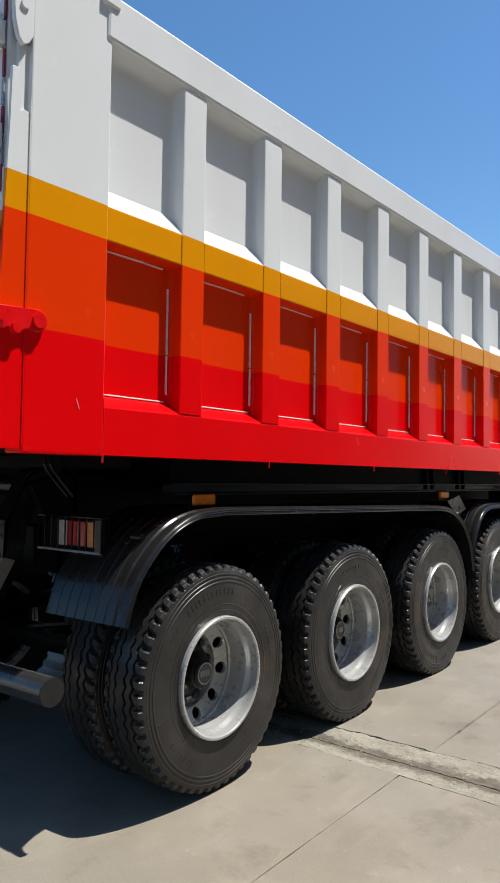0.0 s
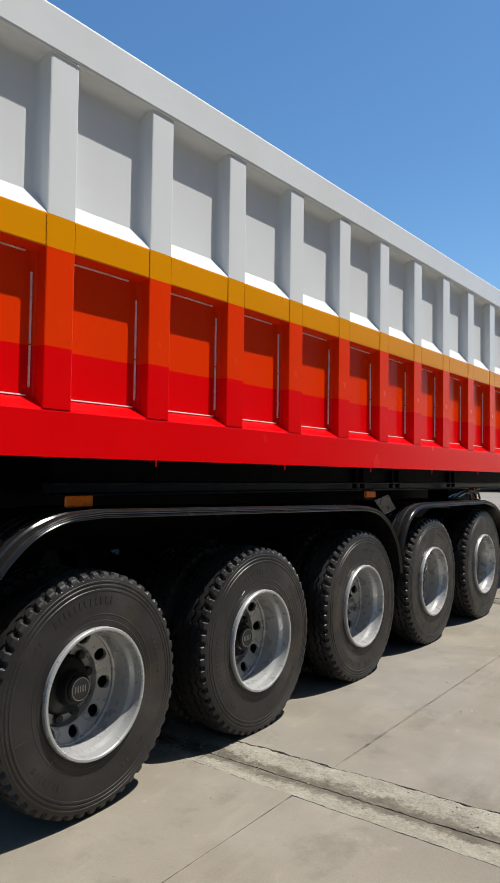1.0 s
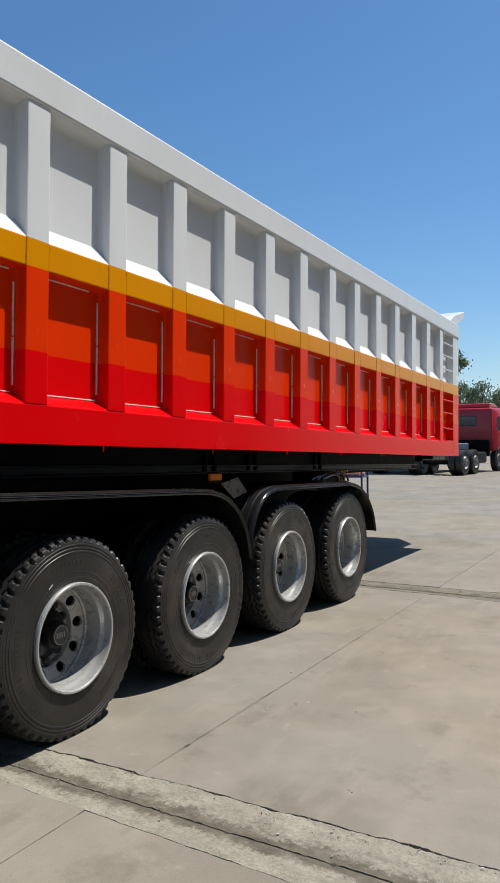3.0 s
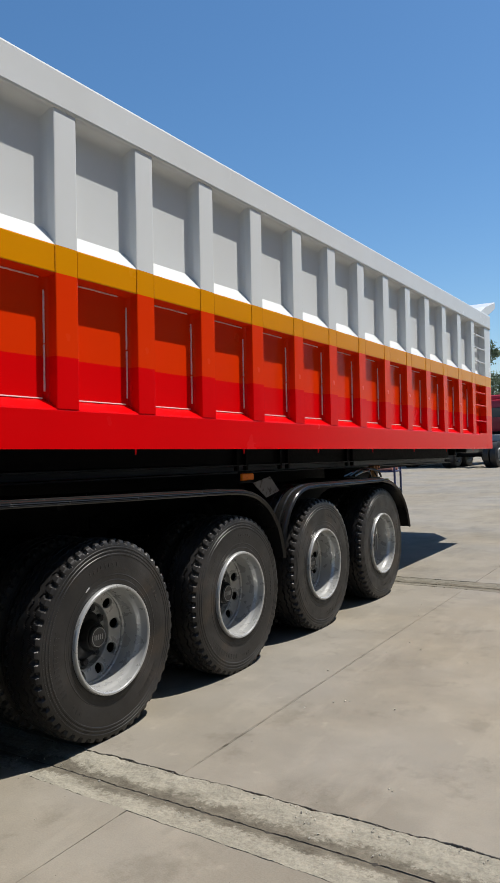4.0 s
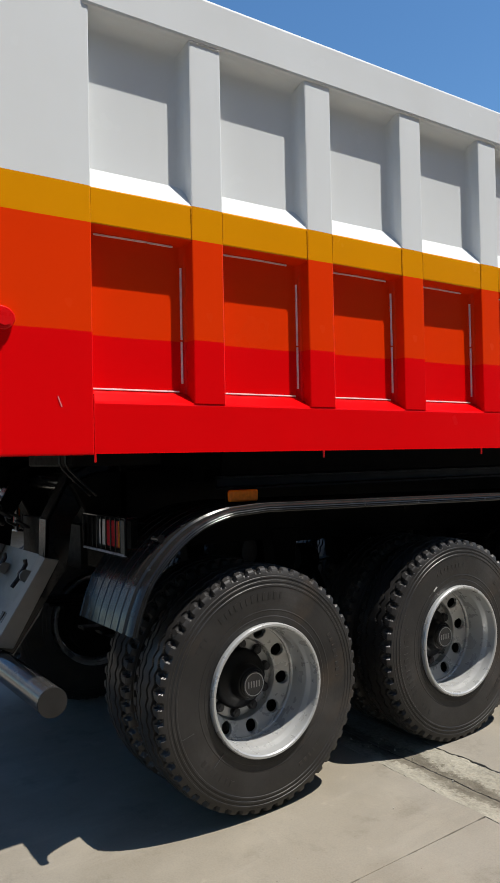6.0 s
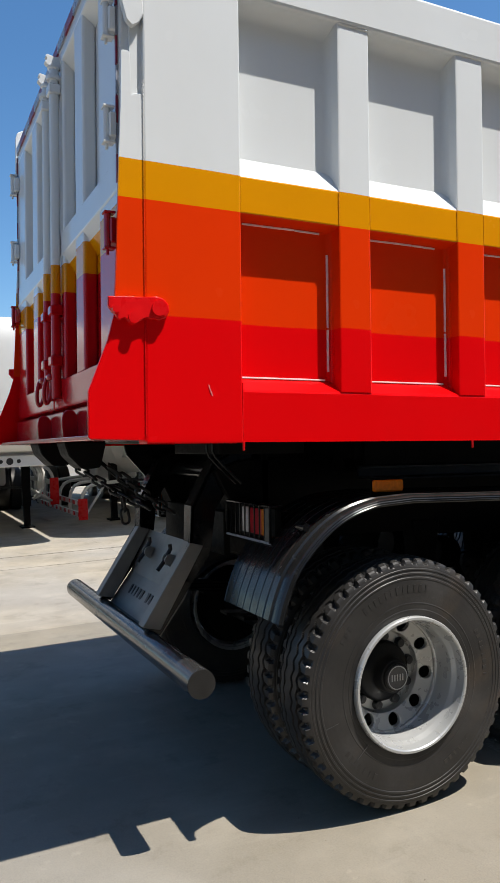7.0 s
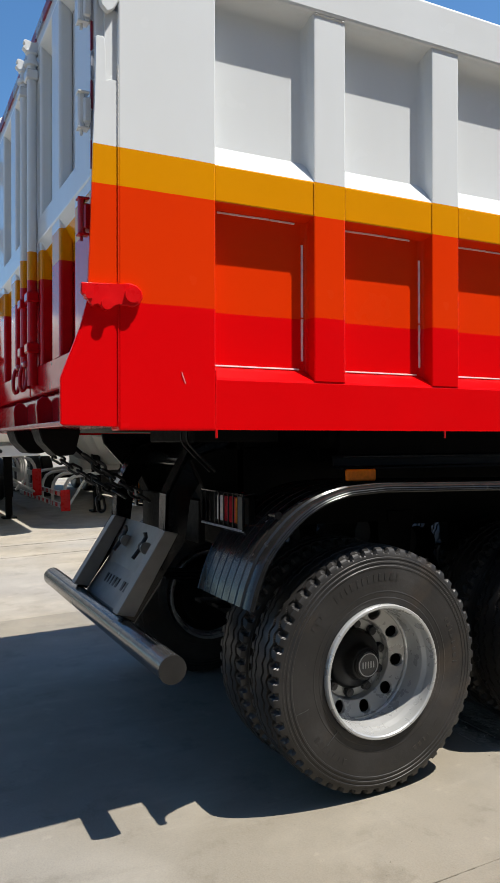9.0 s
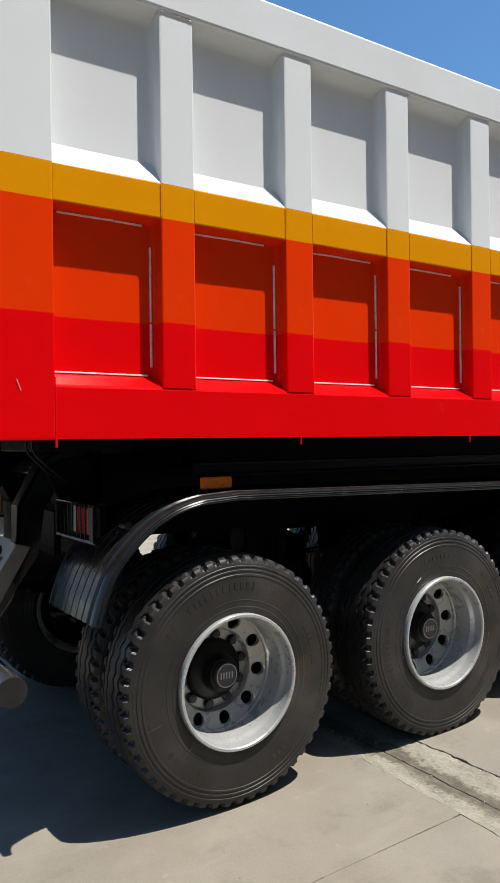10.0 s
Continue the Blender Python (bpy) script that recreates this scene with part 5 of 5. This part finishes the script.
def tank_trailer(y, x_front, label, beam=True):
    root = thing("tank_trailer", label, "trailer", group="white tank trailers", m=Matrix.Translation((x_front, y, 0)))
    a, b, zc = 1.3, 1.06, 2.58
    bm = new_bm()
    rings = []
    for x, s in ((2.14, 0.0), (2.135, 0.30), (2.11, 0.62), (2.06, 0.85), (1.98, 0.95), (1.88, 0.99), (1.76, 1.0), (1.755, 1.006), (1.74, 1.006), (1.735, 1.0), (-4.0, 1.0), (-4.01, 1.006), (-4.04, 1.006), (-4.05, 1.0), (-9.6, 1.0), (-9.8, 0.95), (-9.92, 0.6), (-9.95, 0.0)):
        if s == 0:
            rings.append([bm.verts.new((x, 0, zc))])
        else:
            rings.append([bm.verts.new((x, p * s, zc + q * s)) for p, q in superellipse(a, b, 4.2)])
    for p, q in zip(rings, rings[1:]):
        m = max(len(p), len(q))
        for k in range(m):
            f = list(dict.fromkeys([p[k % len(p)], p[(k + 1) % m % len(p)], q[(k + 1) % m % len(q)], q[k % len(q)]]))
            if len(f) > 2:
                bm.faces.new(f)
    part("tank", bm, M_WHITEPAINT, root, smooth=40)
    part("weld_seam", tube(new_bm(), [(2.12 - 0.10 * abs(k / 6) ** 3, 0.18 * k, 2.16) for k in range(-5, 6)], 0.012, 6), M_WHITEPAINT, root)
    if beam:
        part("front_beam", box(new_bm(), 1.70, 1.81, -0.70, 0.68, 1.28, 1.46, 0.01), M_WHITEPAINT, root)
    for k in range(5 if beam else 0):
        part("beam_socket", tube(new_bm(), [(1.80, -0.46 + 0.136 * k, 1.37), (1.818, -0.46 + 0.136 * k, 1.37)], 0.032 if k != 3 else 0.055, 12), M_DARKMETAL, root)
    if not beam:
        bm = new_bm()
        tiers = [[bm.verts.new((xx, p * 1.0, z)) for xx, p in ((xa, -w), (xa, w), (xb, w), (xb, -w))] for xa, xb, w, z in ((-0.3, -4.6, 1.15, 2.0), (-0.35, -4.5, 1.05, 1.6), (-0.9, -3.6, 0.7, 1.15), (-1.5, -2.8, 0.35, 0.95))]
        for p, q in zip(tiers, tiers[1:]):
            for k in range(4):
                bm.faces.new((p[k], p[(k + 1) % 4], q[(k + 1) % 4], q[k]))
        bm.faces.new(tiers[-1])
        bmesh.ops.bevel(bm, geom=list(bm.edges), offset=0.12, segments=3, affect="EDGES")
        part("hopper_belly", bm, M_WHITEPAINT, root, smooth=50)
    part("chassis_frame", box(new_bm(), -9.6, 1.69, -0.55, 0.55, 1.29, 1.56, 0.01), M_WHITEPAINT, root)
    for yy in (-0.62, 0.62):
        bm = new_bm()
        box(bm, -1.27, -1.11, yy - 0.08, yy + 0.08, 0.42, 1.30, 0.005)
        box(bm, -1.25, -1.13, yy - 0.06, yy + 0.06, 0.03, 0.45, 0.004)
        box(bm, -1.35, -1.03, yy - 0.13, yy + 0.13, 0.0, 0.035, 0.006)
        part("landing_leg", bm, M_BLACKMATT, root, "dark landing leg standing on the yard")
    part("leg_shaft", tube(new_bm(), [(-1.19, -0.62, 0.8), (-1.19, 0.62, 0.8)], 0.025, 8), M_DARKMETAL, root)
    for k in range(3):
        part("discharge_pipe", tube(new_bm(), [(-1.5 - 0.25 * k, 0.75, 1.25), (-1.5 - 0.25 * k, 0.95, 1.22), (-1.5 - 0.25 * k, 1.02, 1.05), (-1.52 - 0.25 * k, 1.0, 0.75 - 0.1 * k), (-1.6 - 0.25 * k, 0.9, 0.6 - 0.05 * k)], 0.035, 8), M_WHITEPAINT, root)
    for s in (-1, 1):
        yy, xe, z0, z1 = s * 1.3, -1.87, 0.36, 0.92
        if s < 0 and not beam:
            yy, xe, z0, z1 = -1.45, -0.35, 0.13, 0.54
        zr = z1 - 0.10
        for z in (z0 + 0.08, zr):
            part("side_guard_rail", box(new_bm(), -5.6, xe - 0.03, yy - 0.02, yy + 0.02, z - 0.05, z + 0.05, 0.004), M_WHITEPAINT, root)
            for k in range(10):
                part("guard_stripe", box(new_bm(), xe - 0.4 - 0.46 * k, xe - 0.2 - 0.46 * k, yy + s * 0.021, yy + s * 0.025, z - 0.04, z + 0.04), M_RED, root)
        for k in range(4):
            x = xe - 0.12 - 1.1 * k
            part("guard_post", tube(new_bm(), [(x, yy, z0 + 0.04), (x, yy, z1 - 0.06), (x, yy - s * 0.03, z1 + 0.08), (x, yy - s * 0.10, z1 + 0.19), (x, yy - s * 0.22, z1 + 0.25), (x, yy - s * 0.40, z1 + 0.27), (x, yy - s * 0.85, z1 + 0.30)], 0.035, 8), M_WHITEPAINT, root)
        part("guard_end", box(new_bm(), xe - 0.03, xe, yy - 0.09, yy + 0.09, z0, z1, 0.004), M_RED, root, "red reflective end plate")
        part("guard_brace", tube(new_bm(), [(xe - 0.03, yy - s * 0.05, z0 + 0.08), (-1.2, yy - s * 0.72, 0.85)], 0.025, 8), M_WHITEPAINT, root)
    for k in range(3):
        x = -5.0 - 1.35 * k - 1.0
        dual_wheel(root, Matrix.Translation((x, 1.2, 0.54)) @ Matrix.Rotation(math.pi / 2, 4, "Z"), k, True)
        dual_wheel(root, Matrix.Translation((x, -1.2, 0.54)) @ Matrix.Rotation(-math.pi / 2, 4, "Z"), k, True)
        part("axle", tube(new_bm(), [(x, -0.9, 0.54), (x, 0.9, 0.54)], 0.07, 10), M_BLACKMATT, root)
    part("spare_carrier", box(new_bm(), -4.2, -3.2, -0.5, 0.5, 0.75, 1.2, 0.05), M_WHITEPAINT, root)
    bm = new_bm()
    tube(bm, [(-2.5, -0.3, zc + b - 0.05), (-2.5, -0.3, zc + b + 0.1)], 0.25, 20)
    tube(bm, [(-6.5, -0.3, zc + b - 0.05), (-6.5, -0.3, zc + b + 0.1)], 0.25, 20)
    part("manhole", bm, M_WHITEPAINT, root)


tank_trailer(0.68, -11.5, "white tank semi-trailer standing on its landing legs")
tank_trailer(3.70, -11.6, "white tank semi-trailer with red and white side guards", False)
tank_trailer(6.75, -11.5, "white tank semi-trailer standing on its landing legs")
tank_trailer(-2.45, -11.4, "white tank semi-trailer standing on its landing legs")


# ---- parked trucks past the front ----
def tractor(x, y, turn, label):
    root = thing("tractor_truck", label, "truck", group="red tractor trucks", m=pose(x, y, 0, 0, 0, turn))
    bm = new_bm()
    box(bm, -1.2, 1.2, 3.6, 5.5, 0.95, 3.0, 0.12, 3)
    cab = part("cab", bm, M_TRUCKRED, root, smooth=40)
    part("rear_window", box(new_bm(), -0.75, 0.45, 3.585, 3.62, 2.15, 2.62, 0.03), M_GLASS, cab)
    part("cab_shadow_gap", box(new_bm(), -1.1, 1.1, 3.3, 3.62, 0.75, 1.5, 0.03), M_BLACKMATT, cab)
    part("roof_fairing", prism(new_bm(), [(3.7, 3.0), (5.2, 3.0), (4.6, 3.22), (3.8, 3.22)], "x", -1.05, 1.05, 0.05), M_TRUCKRED, cab)
    for s in (-1, 1):
        part("side_window", box(new_bm(), s * 1.2 - 0.01, s * 1.2 + 0.01, 4.3, 5.1, 1.95, 2.6), M_GLASS, cab)
        part("fuel_tank", box(new_bm(), s * 0.85 - 0.3, s * 0.85 + 0.3, 1.7, 2.9, 0.45, 0.95, 0.08, 2), M_DARKMETAL, root)
        part("chassis_rail", box(new_bm(), s * 0.42 - 0.05, s * 0.42 + 0.05, -0.9, 5.0, 0.82, 1.08), M_BLACKMATT, root)
        for yy in (-0.2, 1.15):
            dual_wheel(root, Matrix.Translation((s * 1.22, yy, 0.54)) @ Matrix.Rotation(0 if s > 0 else math.pi, 4, "Z"), 0.3, True)
        w = child("front_wheel", ME_WHEEL, root, Matrix.Translation((s * 1.2, 4.6, 0.54)) @ Matrix.Rotation(0 if s > 0 else math.pi, 4, "Z"))
        child("tyre", ME_PLAIN, w)
    part("coupling_plate", box(new_bm(), -0.5, 0.5, 0.1, 0.95, 1.1, 1.2, 0.03), M_DARKMETAL, root)
    part("battery_box", box(new_bm(), -0.9, 0.2, 2.95, 3.3, 0.95, 1.35, 0.02), M_PALE, root)
    for yy in (-0.2, 1.15):
        part("axle", tube(new_bm(), [(-0.9, yy, 0.54), (0.9, yy, 0.54)], 0.09, 10), M_BLACKMATT, root)


tractor(-6.25, 31.5, -5, "dark red tractor truck parked with its back showing")
tractor(-2.4, 33.0, 4, "red tractor truck parked beside another")


def flat_trailer(x, y, turn):
    root = thing("flatbed_trailer", "low dark flatbed trailer parked on the yard", "trailer", m=pose(x, y, 0, 0, 0, turn))
    part("bed", box(new_bm(), -1.2, 1.2, -5.5, 4.5, 0.95, 1.2, 0.02), M_BLACKMATT, root)
    for s in (-1, 1):
        for yy in (-4.2, -2.9):
            dual_wheel(root, Matrix.Translation((s * 1.22, yy, 0.54)) @ Matrix.Rotation(0 if s > 0 else math.pi, 4, "Z"), 0.3, True)
        part("landing_leg", box(new_bm(), s * 0.7 - 0.07, s * 0.7 + 0.07, 2.6, 2.74, 0.0, 0.96), M_BLACKMATT, root)
    for yy in (-4.2, -2.9):
        part("axle", tube(new_bm(), [(-0.9, yy, 0.54), (0.9, yy, 0.54)], 0.08, 10), M_BLACKMATT, root)


flat_trailer(-9.4, 36.5, 14)


# ---- a loaded hand cart standing past the trailer's front ----
def cargo_cart(x, y):
    root = thing("hand_cart", "blue steel hand cart loaded with reddish rolled sheets", "cart", m=pose(x, y, 0, 0, 0, 6))
    part("deck", box(new_bm(), -0.5, 0.5, -0.3, 0.3, 0.60, 0.64, 0.004), M_CARTBLUE, root)
    part("shelf", box(new_bm(), -0.5, 0.5, -0.3, 0.3, 0.16, 0.19, 0.004), M_DARKMETAL, root)
    for sx in (-0.48, 0.48):
        for sy in (-0.28, 0.28):
            part("post", box(new_bm(), sx - 0.022, sx + 0.022, sy - 0.022, sy + 0.022, 0.12, 1.15, 0.003), M_CARTBLUE, root)
            part("caster", revolve(new_bm(), [(0.0, -0.02), (0.05, -0.02), (0.062, -0.01), (0.062, 0.01), (0.05, 0.02), (0.0, 0.02)], 16, centre=(sx, sy, 0.062)), M_RUBBER, root)
            part("caster_fork", box(new_bm(), sx - 0.03, sx + 0.03, sy - 0.012, sy + 0.012, 0.06, 0.13, 0.003), M_DARKMETAL, root)
    for k in range(7):
        r = random.uniform(0.04, 0.06)
        part("rolled_sheet", tube(new_bm(), [(-0.46 + 0.02 * (k % 3), -0.2 + 0.1 * (k % 4) + 0.05 * (k // 4), 0.64 + r + 0.1 * (k // 4)), (0.42 + 0.03 * (k % 2), -0.22 + 0.11 * (k % 4) + 0.05 * (k // 4), 0.64 + r + 0.1 * (k // 4))], r, 12), M_SHEET, root)
    part("yellow_drum", tube(new_bm(), [(-0.2, -0.05, 0.32), (0.25, -0.05, 0.32)], 0.12, 18), M_YELLOWDRUM, root)


M_CARTBLUE = simple("dark_blue_steel_paint", (0.02, 0.03, 0.10), 0.4, vary=0.25, scale=8)
M_SHEET = simple("reddish_sheet", (0.42, 0.19, 0.15), 0.6, vary=0.35, scale=12)
M_YELLOWDRUM = simple("yellow_green_drum", (0.30, 0.27, 0.02), 0.45, vary=0.2, scale=8)
cargo_cart(-4.62, 17.0)
